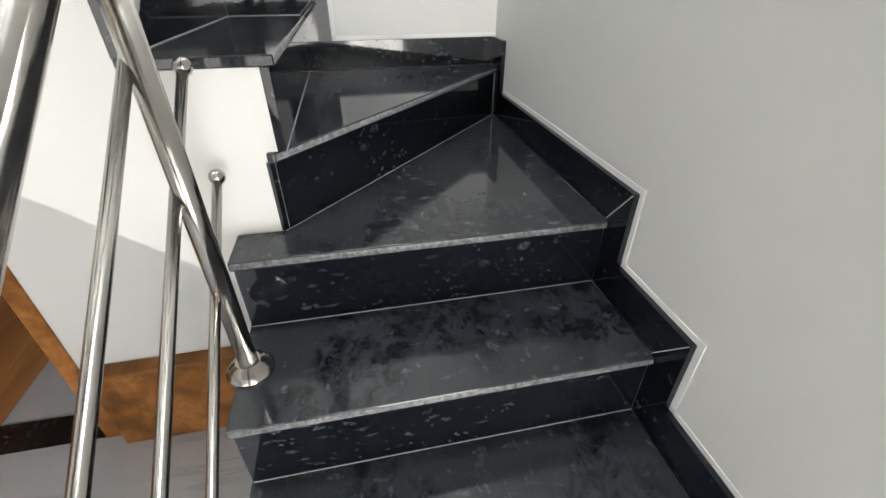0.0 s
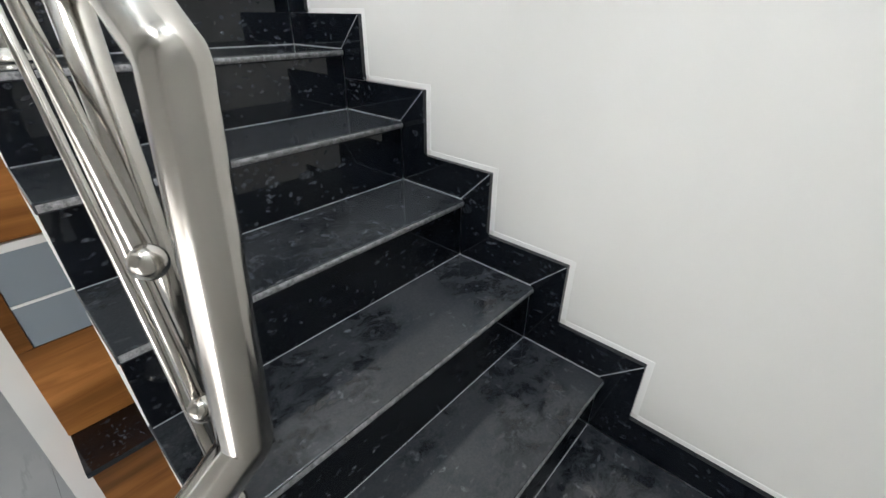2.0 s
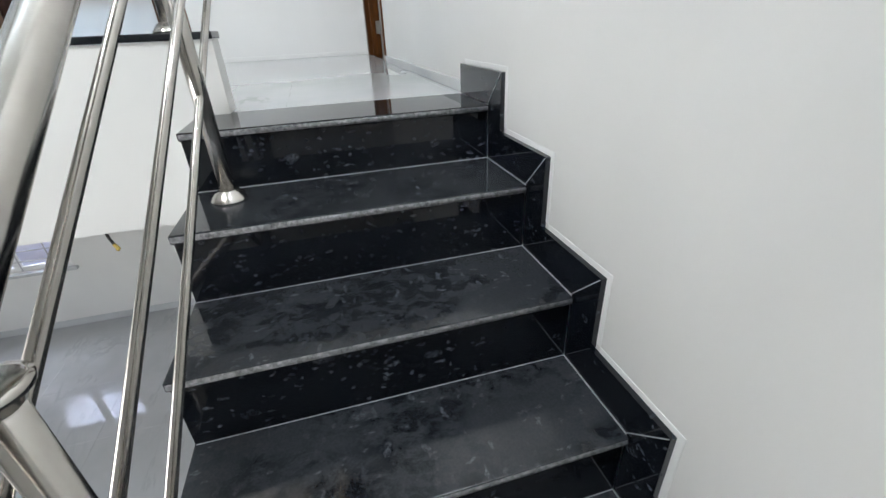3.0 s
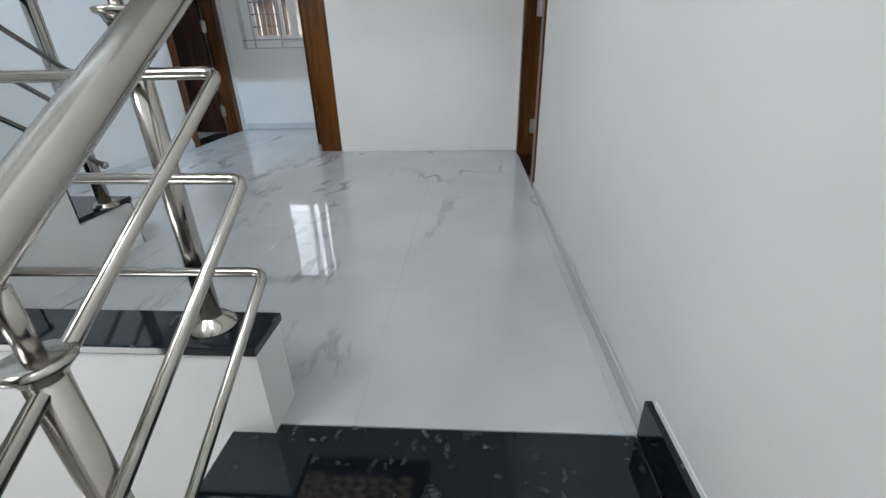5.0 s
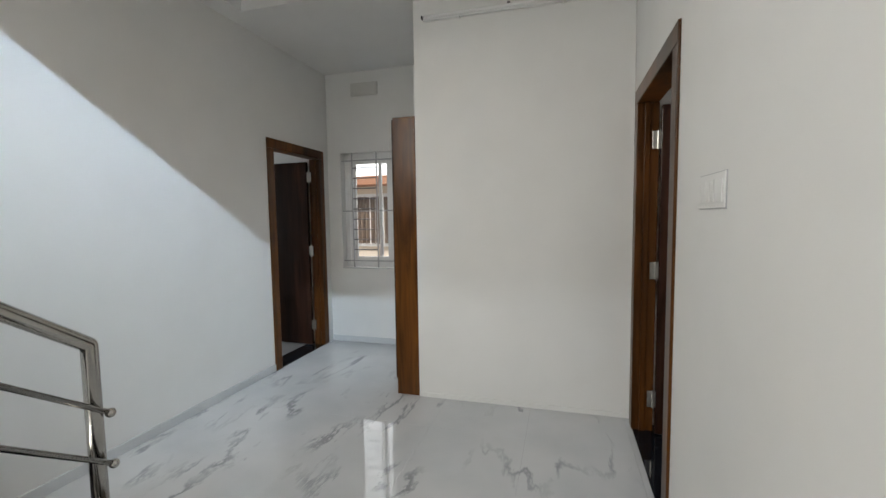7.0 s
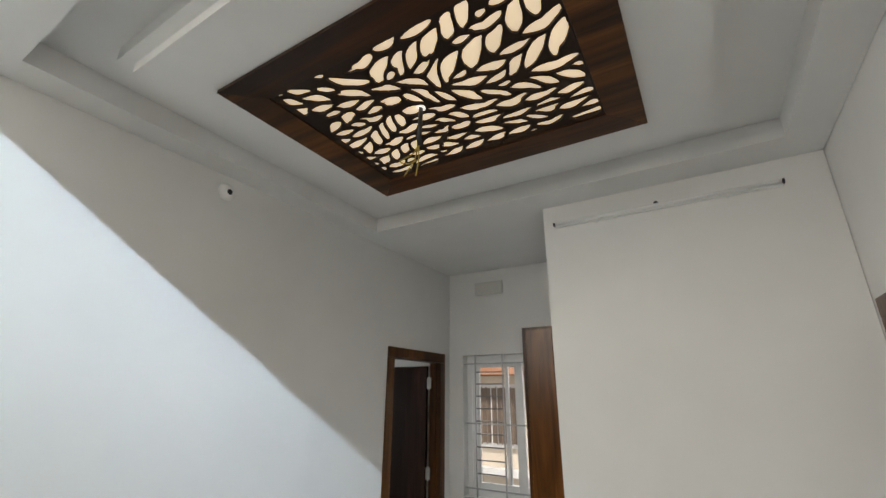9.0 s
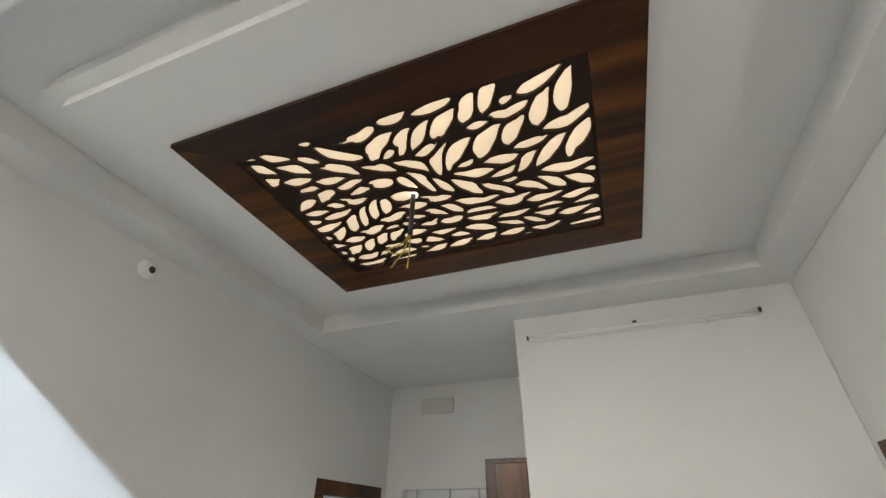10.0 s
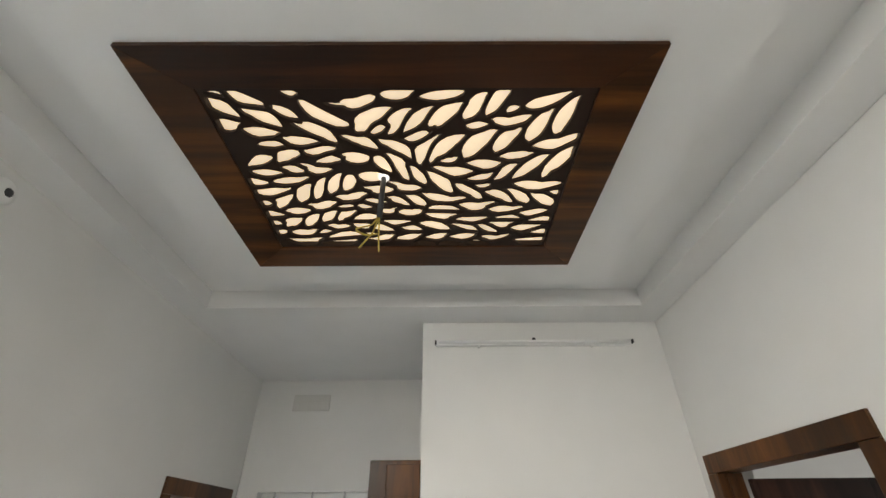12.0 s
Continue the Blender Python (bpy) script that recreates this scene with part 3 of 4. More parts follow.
post(railing, -1.75, 2.972, 0.238, 0.832, 0.89, 0.0205)

# ---- flight up to the next floor, along the west wall ----
up = thing("upper_staircase", "black granite stair flight rising along a white wall", "staircase", at=(-2.3, 3.9, 0))
BX = -1.84
UP_Y = [3.93 - 0.262 * i for i in range(10)]
z_up = lambda k: 0.21 + RISE * k
pts = [(UP_Y[0] - 0.02, -0.004)]
for k in range(9):
    pts += [(UP_Y[k] - 0.02, z_up(k) - TH - 0.001), (UP_Y[k + 1] - 0.02, z_up(k) - TH - 0.001)]
pts += [(UP_Y[9] - 0.02, z_up(8) - 0.34), (UP_Y[2] - 0.1, -0.004)]
on(up, "flight_side", prism(pts, 0, WEST + 0.003, BX + 0.012), BODYW, "white painted side and soffit")
on(up, "landing", box(WEST + 0.003, BX + 0.012, SOUTH + 0.003, UP_Y[9] - 0.025, z_up(8) - 0.12, z_up(9) - 0.05), BODYW, "white painted half landing")
for k in range(9):
    on(up, "tread", box(WEST + 0.002, BX - 0.004, UP_Y[k + 1] - 0.018, UP_Y[k] + OVER, z_up(k) - TH, z_up(k), 0.003), GRANITE)
    on(up, "riser", box(WEST + 0.002, BX + 0.0, UP_Y[k] - 0.018, UP_Y[k], (z_up(k - 1) if k else -0.003) + 0.0005, z_up(k) - TH - 0.0005, 0.001), GRANITE)
railing2 = thing("upper_railing", "stainless steel railing with three rods up the next flight", "railing", at=(BX, 3.8, 0.2))
sl = RISE / 0.262
ry = 3.80
topz = 0.945
rp = [(BX, ry, 0.215), (BX, ry, topz), (BX, 1.6, topz + sl * (ry - 1.6))]
on(railing2, "handrail", sweep(fillet(rp, 0.012, 3), 0.0235, 24), STEEL, "round handrail mitred to its end post", True)
on(railing2, "flange", lathe([(0.046, 0), (0.046, 0.006), (0.040, 0.010), (0.038, 0.018), (0.030, 0.022)], (BX, ry, 0.211)), STEEL, "", True)
for z in (0.715, 0.545, 0.375):
    a = (BX + 0.028, ry + 0.03, z)
    o = on(railing2, "rod", sweep([a, (BX + 0.028, 1.6, z + sl * (ry + 0.03 - 1.6))], 0.009, 14), STEEL, "", True)
    part("ball_end", ball(a, 0.0155), STEEL, o, "", True)
on(railing2, "post", sweep([(BX, 2.6, z_up(4)), (BX, 2.6, topz + sl * (ry - 2.6))], 0.021, 20), STEEL, "", True)

# ---- doors ----


def hinge(parent, x, y, z, along):
    d = (0.004, 0.03) if along == "y" else (0.03, 0.004)
    bm = box(x - d[0], x + d[0], y - d[1], y + d[1], z - 0.05, z + 0.05, 0.001)
    join(bm, sweep([(x, y, z - 0.052), (x, y, z + 0.052)], 0.007, 10))
    part("hinge", bm, BRASS, parent, "steel butt hinge")


def door(name, label, wall_x, sgn, hole, frame_mat=None, leaf_mat=None):
    """A frame in a wall across x (sgn: the side into which the leaf opens) and a leaf hinged at the far jamb, open."""
    y0, y1, zb, z1 = hole
    frame_mat, leaf_mat = frame_mat or DOORW, leaf_mat or LEAFW
    t = thing(name, label, "door", at=(wall_x, y1, zb), kind="structure")
    fw, dp = 0.085, 0.11
    fx0, fx1 = wall_x - sgn * 0.012, wall_x + sgn * dp
    for nm, b6 in (("jamb", (y0, y0 + fw, zb, z1 - fw)), ("jamb", (y1 - fw, y1, zb, z1 - fw)), ("head", (y0, y1, z1 - fw + 0.0005, z1))):
        j = on(t, nm, box(min(fx0, fx1), max(fx0, fx1), *b6, 0.004), frame_mat, "polished teak frame")
    # stop bead
    on(t, "rebate", box(min(wall_x + sgn * 0.03, wall_x + sgn * 0.06), max(wall_x + sgn * 0.03, wall_x + sgn * 0.06), y1 - fw - 0.014, y1 - fw + 0.001, zb, z1 - fw, 0.002), frame_mat, "teak stop bead")
    w = y1 - y0 - 2 * fw - 0.008
    yl = y1 - fw - 0.05
    xs = sorted((wall_x + sgn * (dp + 0.004), wall_x + sgn * (dp + 0.004 + w)))
    lf = on(t, "leaf", box(xs[0], xs[1], yl, yl + 0.035, zb + 0.012, z1 - fw - 0.03, 0.003), leaf_mat, "dark polished door leaf standing open")
    for z in (0.22, 1.0, 1.76):
        hinge(lf, wall_x + sgn * (dp - 0.012), yl + 0.012, zb + z, "x")
    on(t, "threshold", box(min(wall_x - sgn * 0.004, wall_x + sgn * 0.2), max(wall_x - sgn * 0.004, wall_x + sgn * 0.2), y0, y1, zb - 0.009, zb + 0.003, 0.001), GRANITE, "black granite threshold")
    return t


door("door_1", "polished teak door frame with a dark leaf standing open", EAST, 1, DOOR_R)
door("door_2", "polished teak doorway with a dark leaf standing open inwards", WEST, -1, DOOR_L)
t = thing("door_3", "tall polished teak door frame at the passage corner", "door frame", at=(-1.5, 5.8, 0), kind="structure")
on(t, "jamb", box(-1.61, FACE_X - 0.002, FACE_Y + 0.002, FACE_Y + 0.12, 0, 2.055, 0.004), DOORW, "polished teak jamb")
on(t, "architrave", box(-1.742, FACE_X - 0.002, 6.06, 6.10, 0, 2.112, 0.004), DOORW, "darker edge of the door")
on(t, "head", box(-1.61, FACE_X - 0.002, FACE_Y + 0.122, 6.058, 1.97, 2.05, 0.004), DOORW)

# ---- passage window with grille ----
win = thing("window_1", "white sliding window behind a white steel grille", "window", at=(-2.15, NORTH, 0.81), kind="structure")
wx0, wx1, wz0, wz1 = -2.69, -1.62, 0.81, 2.02
fy = NORTH + 0.09
for nm, b6 in (("frame", (wx0, wx0 + 0.05, wz0, wz1)), ("frame", (wx1 - 0.05, wx1, wz0, wz1)), ("frame", (wx0 + 0.05, wx1 - 0.05, wz1 - 0.05, wz1)), ("frame", (wx0 + 0.05, wx1 - 0.05, wz0, wz0 + 0.05))):
    on(win, nm, box(b6[0], b6[1], fy, fy + 0.07, b6[2], b6[3], 0.003), PVC)
# one sash closed, the other slid half way behind it
for a, b, dy, st in ((-2.64, -2.125, 0.005, 0.078), (-2.315, -1.67, 0.036, 0.036)):
    for b6 in ((a, a + st, wz0 + 0.05, wz1 - 0.05), (b - st, b, wz0 + 0.05, wz1 - 0.05), (a + st, b - st, wz1 - 0.11, wz1 - 0.05), (a + st, b - st, wz0 + 0.05, wz0 + 0.11)):
        on(win, "sash", box(b6[0], b6[1], fy + dy, fy + dy + 0.028, b6[2], b6[3], 0.003), PVC)
    g = on(win, "pane", box(a + st, b - st, fy + dy + 0.012, fy + dy + 0.016, wz0 + 0.11, wz1 - 0.11), GLASS)
    g.visible_shadow = False
gy = NORTH + 0.03
for x in (-2.57, -2.29, -2.05, -1.80):
    on(win, "grille_bar", box(x - 0.006, x + 0.006, gy - 0.006, gy + 0.006, wz0 - 0.01, wz1 + 0.01), GRILLE)
for z in (wz0 + 0.07, wz0 + 0.60, wz1 - 0.08):
    on(win, "grille_bar", box(wx0 - 0.01, wx1, gy - 0.009, gy + 0.003, z - 0.006, z + 0.006), GRILLE)
for i in range(9):
    z = wz0 + 0.19 + i * 0.108
    for a, b in ((-2.57, -2.29), (-2.05, -1.80)):
        on(win, "grille_rod", sweep([(a, gy, z), (b, gy, z)], 0.0058, 8), RODS)
on(win, "sill", box(wx0, wx1, NORTH - 0.006, fy, wz0 - 0.012, wz0 - 0.0005, 0.002), MARBLE2)

# ---- small fixtures ----
v = thing("ceiling_vent", "small pale fan cover high on the passage wall", "vent", at=(-2.39, NORTH, 2.65))
VENT = paint("aged cream plastic", (0.62, 0.61, 0.58), 0.5)
on(v, "plate", box(-2.54, -2.24, NORTH - 0.02, NORTH - 0.001, 2.59, 2.72, 0.006), VENT)
for i in range(5):
    on(v, "slat", box(-2.525, -2.255, NORTH - 0.026, NORTH - 0.0205, 2.605 + i * 0.022, 2.617 + i * 0.022), VENT)
s = thing("switch_panel", "white plastic switch panel on the plain wall", "switch", at=(EAST, 4.28, 1.40))
# thin shade round the plate, put in as a slightly larger grey sheet
on(s, "shade_line", box(EAST - 0.0030, EAST - 0.0005, 4.168, 4.402, 1.342, 1.448, 0.001), GRILLE, "grey sheet drawing the shade line round the plate")
on(s, "plate", box(EAST - 0.0075, EAST - 0.0031, 4.17, 4.40, 1.345, 1.445, 0.002), WALL)
for a, w in ((4.182, 0.06), (4.25, 0.03), (4.286, 0.03), (4.322, 0.03), (4.358, 0.03)):
    on(s, "rocker", box(EAST - 0.0105, EAST - 0.0077, a, a + w, 1.362, 1.428, 0.0008), WALL)
tl = thing("tube_light", "unlit white tube light batten across the wall top", "lamp", at=(-0.77, FACE_Y, 2.70))
on(tl, "batten", box(-1.357, -0.18, FACE_Y - 0.03, FACE_Y - 0.001, 2.683, 2.715, 0.005), PVC, "white batten")
on(tl, "tube", sweep([(-1.34, FACE_Y - 0.042, 2.699), (-0.197, FACE_Y - 0.042, 2.699)], 0.011, 14), PVC, "white tube", True)
for x in (-1.357, -0.18):
    on(tl, "end_cap", box(x - 0.005, x + 0.005, FACE_Y - 0.050, FACE_Y - 0.014, 2.688, 2.710, 0.003), BLACK, "dark end cap")
on(tl, "cable_knot", ball((-0.765, FACE_Y - 0.02, 2.722), 0.012), BLACK, "dark cable entry", True)
for x in (-1.10, -0.42):
    on(tl, "clip", box(x - 0.006, x + 0.006, FACE_Y - 0.034, FACE_Y - 0.004, 2.674, 2.683), PVC)
c = thing("security_camera", "small white dome camera with a dark lens", "camera", at=(WEST, 4.43, 2.745))
bm = lathe([(0.050, 0), (0.050, 0.005), (0.042, 0.014), (0.03, 0.022), (0.012, 0.025)], (0, 0, 0))
bmesh.ops.rotate(bm, verts=bm.verts, cent=(0, 0, 0), matrix=Matrix.Rotation(radians(90), 3, "Y"))
bmesh.ops.translate(bm, verts=bm.verts, vec=(WEST + 0.001, 4.42, 2.745))
on(c, "dome", bm, WALL, "", True)
on(c, "lens", ball((WEST + 0.016, 4.425, 2.743), 0.019), BLACK, "dark round lens", True)

# ---- lit lattice panel in the ceiling ----
lp = thing("lattice_ceiling_panel", "walnut framed ceiling panel with lit leaf cut-outs", "ceiling light", at=(-1.45, 4.5, CEILING))
FX0, FX1, FY0, FY1 = -2.19, -0.713, 3.942, 5.050
IX0, IX1, IY0, IY1 = -2.036, -0.860, 4.074, 4.892
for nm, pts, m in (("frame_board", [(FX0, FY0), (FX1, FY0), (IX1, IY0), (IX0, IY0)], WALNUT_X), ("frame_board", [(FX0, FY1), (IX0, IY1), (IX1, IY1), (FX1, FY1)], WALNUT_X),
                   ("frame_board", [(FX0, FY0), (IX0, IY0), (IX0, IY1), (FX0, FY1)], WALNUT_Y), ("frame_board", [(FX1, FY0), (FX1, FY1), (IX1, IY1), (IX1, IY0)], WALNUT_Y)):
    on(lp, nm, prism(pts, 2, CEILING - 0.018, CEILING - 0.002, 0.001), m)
for b4 in ((IX0, IX1, IY0 - 0.0, IY0 + 0.008), (IX0, IX1, IY1 - 0.008, IY1), (IX0, IX0 + 0.008, IY0 + 0.0085, IY1 - 0.0085), (IX1 - 0.008, IX1, IY0 + 0.0085, IY1 - 0.0085)):
    on(lp, "inner_edge", box(*b4, CEILING - 0.001, CEILING + 0.055), LATT)
on(lp, "diffuser", box(IX0 + 0.009, IX1 - 0.009, IY0 + 0.009, IY1 - 0.009, CEILING + 0.012, CEILING + 0.017), LIT, "glowing cream diffuser sheet")

from mathutils.geometry import delaunay_2d_cdt


def leaf_lattice():
    """Fronds of lens-shaped leaves; each leaf is a hole that grows until an even rib is left to its neighbours."""
    rnd = random.Random(11)
    W, H = IX1 - IX0 - 0.004, IY1 - IY0 - 0.004
    leaves = []   # x, y, angle, half length, half width, bend

    def gauge(p, lv):
        """How far, in leaf sizes, each point lies from each leaf's middle."""
        dx, dy = p[:, None, 0] - lv[None, :, 0], p[:, None, 1] - lv[None, :, 1]
        c, sn = np.cos(lv[:, 2]), np.sin(lv[:, 2])
        a, b = dx * c + dy * sn, dy * c - dx * sn
        b = b - lv[:, 5] * (a * a - 0.4 * lv[:, 3] ** 2) / lv[:, 3]
        A, B = np.abs(a) / lv[:, 3], np.abs(b) / lv[:, 4]
        return (B + np.sqrt(B * B + 4 * A * A)) / 2

    def add(leaf, apart):
        if leaves:
            lv, own = np.array(leaves), np.array([leaf])
            near = np.hypot(lv[:, 0] - leaf[0], lv[:, 1] - leaf[1]) < 0.25
            if near.any():
                lv = lv[near]
                if gauge(own[:, :2], lv).min() < apart or gauge(lv[:, :2], own).min() < apart:
                    return
        leaves.append(leaf)

    # the stems on the board: their bends, the leaf angles on either side, the leaf's half length
    stems = [(((0.66, 0.32), (0.85, 0.29), (0.98, 0.24), (1.2, 0.12)), 12, 42, 0.085), (((1.16, 0.56), (0.86, 0.51), (0.69, 0.45), (0.50, 0.35)), 30, 14, 0.078),
             (((0.84, 0.43), (1.05, 0.39), (1.25, 0.33)), 14, 38, 0.095), (((0.06, 0.57), (0.32, 0.47), (0.49, 0.41), (0.64, 0.32)), 12, 36, 0.070),
             (((0.62, 0.28), (0.35, 0.22), (0.21, 0.16), (0.0, 0.09)), 22, 14, 0.070), (((0.42, 0.20), (0.67, 0.17), (0.86, 0.12), (1.02, 0.02)), 14, 38, 0.075),
             (((1.14, 0.67), (0.87, 0.61), (0.62, 0.55), (0.42, 0.54)), 26, 14, 0.066), (((0.05, 0.70), (0.28, 0.64), (0.5, 0.62)), 16, 34, 0.06),
             (((0.02, 0.33), (0.22, 0.30), (0.44, 0.33)), 16, 22, 0.062), (((1.18, 0.76), (0.80, 0.71), (0.45, 0.72)), 22, 16, 0.066)]
    flow = []
    for stem, below, above, half in stems:
        bent = fillet([(x, y, 0) for x, y in stem], 0.5, 14)
        line = [p + (q - p) * (i / 8) for p, q in zip(bent, bent[1:]) for i in range(8)] + [bent[-1]]
        dist, due = 0.0, 0.0
        for p, q in zip(line, line[1:]):
            d = (q - p).normalized()
            flow.append((p.x, p.y, math.atan2(d.y, d.x)))
            dist += (q - p).length
            if dist < due:
                continue
            due += 0.060 + rnd.uniform(-0.004, 0.006)
            for side, off in ((1, below), (-1, above)):
                k = 1.08 * half * rnd.uniform(0.88, 1.12)
                ang = math.atan2(d.y, d.x) + side * radians(off + rnd.uniform(-4, 4))
                foot = p + Vector((-d.y, d.x, 0)) * side * 0.008
                add((foot.x + k * math.cos(ang), foot.y + k * math.sin(ang), ang, k, 0.0275 * (0.5 + k / 0.16), -side * 0.26), 1.34)
    # smaller leaves fill what is left and follow the nearest stem
    table = np.array(flow)
    for half, tries in ((0.085, 600), (0.07, 1000), (0.056, 1400), (0.044, 1800), (0.034, 1800)):
        for _ in range(tries):
            x, y = rnd.uniform(0.005, W - 0.005), rnd.uniform(0.005, H - 0.005)
            ang = table[np.argmin(np.hypot(table[:, 0] - x, table[:, 1] - y)), 2] + rnd.uniform(-0.3, 0.3)
            add((x, y, ang, half, 0.011 + 0.17 * half, rnd.choice((-0.25, 0.25))), 1.74)
    # grow every leaf along rays from its middle
    lv = np.array(leaves)
    turn = np.arange(26) * math.tau / 26
    reach = np.linspace(0.04, 1.12, 60)
    kept = []
    for i, (x, y, ang, hl, hw, bend) in enumerate(leaves):
        near = np.hypot(lv[:, 0] - x, lv[:, 1] - y) < 0.30
        near[i] = False
        others, own = lv[near], lv[i:i + 1]
        # even steps round the lens outline
        ca, sb = np.cos(turn), np.sign(np.sin(turn)) * (1 - np.cos(turn) ** 2) ** 0.8
        a, b = np.outer(ca, reach) * hl, np.outer(sb, reach) * hw
        b = b + bend * (a * a - 0.4 * hl * hl) / hl * np.minimum(1, reach * 1.5)
        p = np.stack([x + a * math.cos(ang) - b * math.sin(ang), y + a * math.sin(ang) + b * math.cos(ang)], -1).reshape(-1, 2)

        def lead(pts):
            return gauge(pts, others) - gauge(pts, own)
        e = 1e-4
        g = lead(p)
        slope = np.hypot((lead(p + [e, 0]) - g) / e, (lead(p + [0, e]) - g) / e) + 1e-6
        clear = (g / slope).min(1) > 0.0068
        clear &= (p[:, 0] > 0.008) & (p[:, 0] < W - 0.008) & (p[:, 1] > 0.008) & (p[:, 1] < H - 0.008)
        clear = np.logical_and.accumulate(clear.reshape(26, 60), axis=1)
        last = clear.sum(1) - 1
        if last.min() < 2:
            continue
        for _ in range(3):   # no ragged edges
            last = np.minimum(last, np.ceil(0.5 * last + 0.25 * (np.roll(last, 1) + np.roll(last, -1))).astype(int) + 1)
        poly = [tuple(p.reshape(26, 60, 2)[k, last[k]]) for k in range(26)]
        size = abs(sum(u[0] * w[1] - w[0] * u[1] for u, w in zip(poly, poly[1:] + poly[:1]))) / 2
        if size > 0.0003:
            kept.append(poly)
    # triangulate the board between the holes, then give it thickness
    verts, faces = [], []
    for poly in [[(0, 0), (W, 0), (W, H), (0, H)]] + kept:
        faces.append(list(range(len(verts), len(verts) + len(poly))))
        verts += [Vector(p) for p in poly]
    vs, _, fs, _, _, origin = delaunay_2d_cdt(verts, [], faces, 0, 1e-5)
    bm = bmesh.new()
    bv = [bm.verts.new((v.x, v.y, 0)) for v in vs]
    for f, src in zip(fs, origin):
        if list(src) == [0]:
            bm.faces.new([bv[q] for q in f])
    ext = bmesh.ops.extrude_face_region(bm, geom=list(bm.faces))
    bmesh.ops.translate(bm, verts=[g for g in ext["geom"] if isinstance(g, bmesh.types.BMVert)], vec=(0, 0, 0.012))
    bmesh.ops.translate(bm, verts=bm.verts, vec=(IX0 + 0.002, IY0 + 0.002, CEILING - 0.013))
    me = mesh_of("lattice", bm, LATT)
    ob = new("lattice", me)
    ob.parent = lp
    ob.matrix_parent_inverse = Matrix.Translation(-lp.location)
    tagged(ob, "dark board cut with leaf shapes")


leaf_lattice()
on(lp, "hole_ring", lathe([(0.019, -0.016), (0.019, 0.004), (0.004, 0.004)], (-1.53, 4.449, CEILING)), glow("bright hole", (1, 0.97, 0.92), 1.2), "bright hole round the wire", True)
hw = thing("hanging_wire", "dark rod with loose yellow wires for a fan", "wire", at=(-1.53, 4.449, CEILING))
on(hw, "rod", sweep([(-1.53, 4.449, CEILING + 0.03), (-1.533, 4.447, CEILING - 0.20)], 0.010, 12), BLACK, "dark conduit", True)
for dx, dz, k in ((-0.05, 0.15, 0), (0.015, 0.17, 1), (-0.07, 0.09, 2)):
    p = [(-1.533, 4.447, CEILING - 0.19), (-1.533 + dx * 0.3, 4.44, CEILING - 0.19 - dz * 0.5), (-1.533 + dx, 4.42 - 0.01 * k, CEILING - 0.19 - dz)]
    if k == 2:
        p += [(-1.533 + dx * 0.5, 4.43, CEILING - 0.16 - dz * 1.4), (-1.533, 4.44, CEILING - 0.27)]
    on(hw, "wire", sweep(fillet(p, 0.05, 6), 0.0028, 8), YELLOWW, "yellow wire", True)


lc = thing("loose_cable", "short dark cable with a yellow taped end under the slab", "cable", at=(-1.285, 2.93, -0.352))
on(lc, "cable", sweep(fillet([(-1.285, 2.93, -0.352), (-1.28, 2.928, -0.38), (-1.272, 2.925, -0.40)], 0.02, 4), 0.005, 10), BLACK, "dark cable", True)
on(lc, "taped_end", sweep([(-1.273, 2.925, -0.398), (-1.264, 2.922, -0.415), (-1.268, 2.921, -0.422)], 0.0065, 10), YELLOWW, "yellow taped end", True)

# ---- ground floor seen down the stairwell ----
GZ = GROUND
pierced("wall_ground_partition", WALL, "white partition wall of the ground floor", 1, 3.90, 0.15, -1.30, EAST - 0.003, GZ - 0.01, -0.352, [])
u = thing("crockery_unit", "orange teak cabinet unit with black granite counter and grey glass", "cabinet", at=(-0.6, 3.7, GZ))
on(u, "base", box(-1.15, EAST - 0.005, 3.53, 3.895, GZ, -2.345, 0.003), OAK)
on(u, "counter", box(-1.165, EAST - 0.005, 3.495, 3.897, -2.343, -2.305, 0.003), GRANITE, "black granite counter")
on(u, "back_panel", box(-1.17, EAST - 0.005, 3.86, 3.898, -2.303, -1.655, 0.002), OAK)
on(u, "upper_panel", box(-1.17, EAST - 0.005, 3.84, 3.898, -1.04, -0.40, 0.002), OAK)
on(u, "shelf_edge", box(-1.17, EAST - 0.005, 3.82, 3.898, -1.085, -1.043, 0.002), PVC, "white shelf edge")
for x0, x1 in ((-1.17, -1.10), (-0.80, -0.42), (-0.12, EAST - 0.005)):
    on(u, "stile", box(x0, x1, 3.86, 3.898, -1.652, -1.088, 0.002), OAK)
for x0, x1 in ((-1.098, -0.802), (-0.418, -0.122)):
    on(u, "glass_door", box(x0, x1, 3.868, 3.893, -1.652, -1.088), GREYGLASS, "grey glass pane")
    on(u, "glazing_bar", box(x0, x1, 3.862, 3.8675, -1.40, -1.385), PVC, "pale rail across the glass")


def bar_handle(x, y, z):
    bm = sweep([(x, y - 0.022, z - 0.055), (x, y - 0.022, z + 0.055)], 0.005, 10)
    for dz in (-0.05, 0.05):
        join(bm, ball((x, y - 0.022, z + dz), 0.011))
    on(u, "handle", bm, BRASS, "steel bar handle", True)


for x in (-0.73, -0.66):
    bar_handle(x, 3.858, -1.52)
for x in (-0.62, -0.56):
    bar_handle(x, 3.528, -2.47)
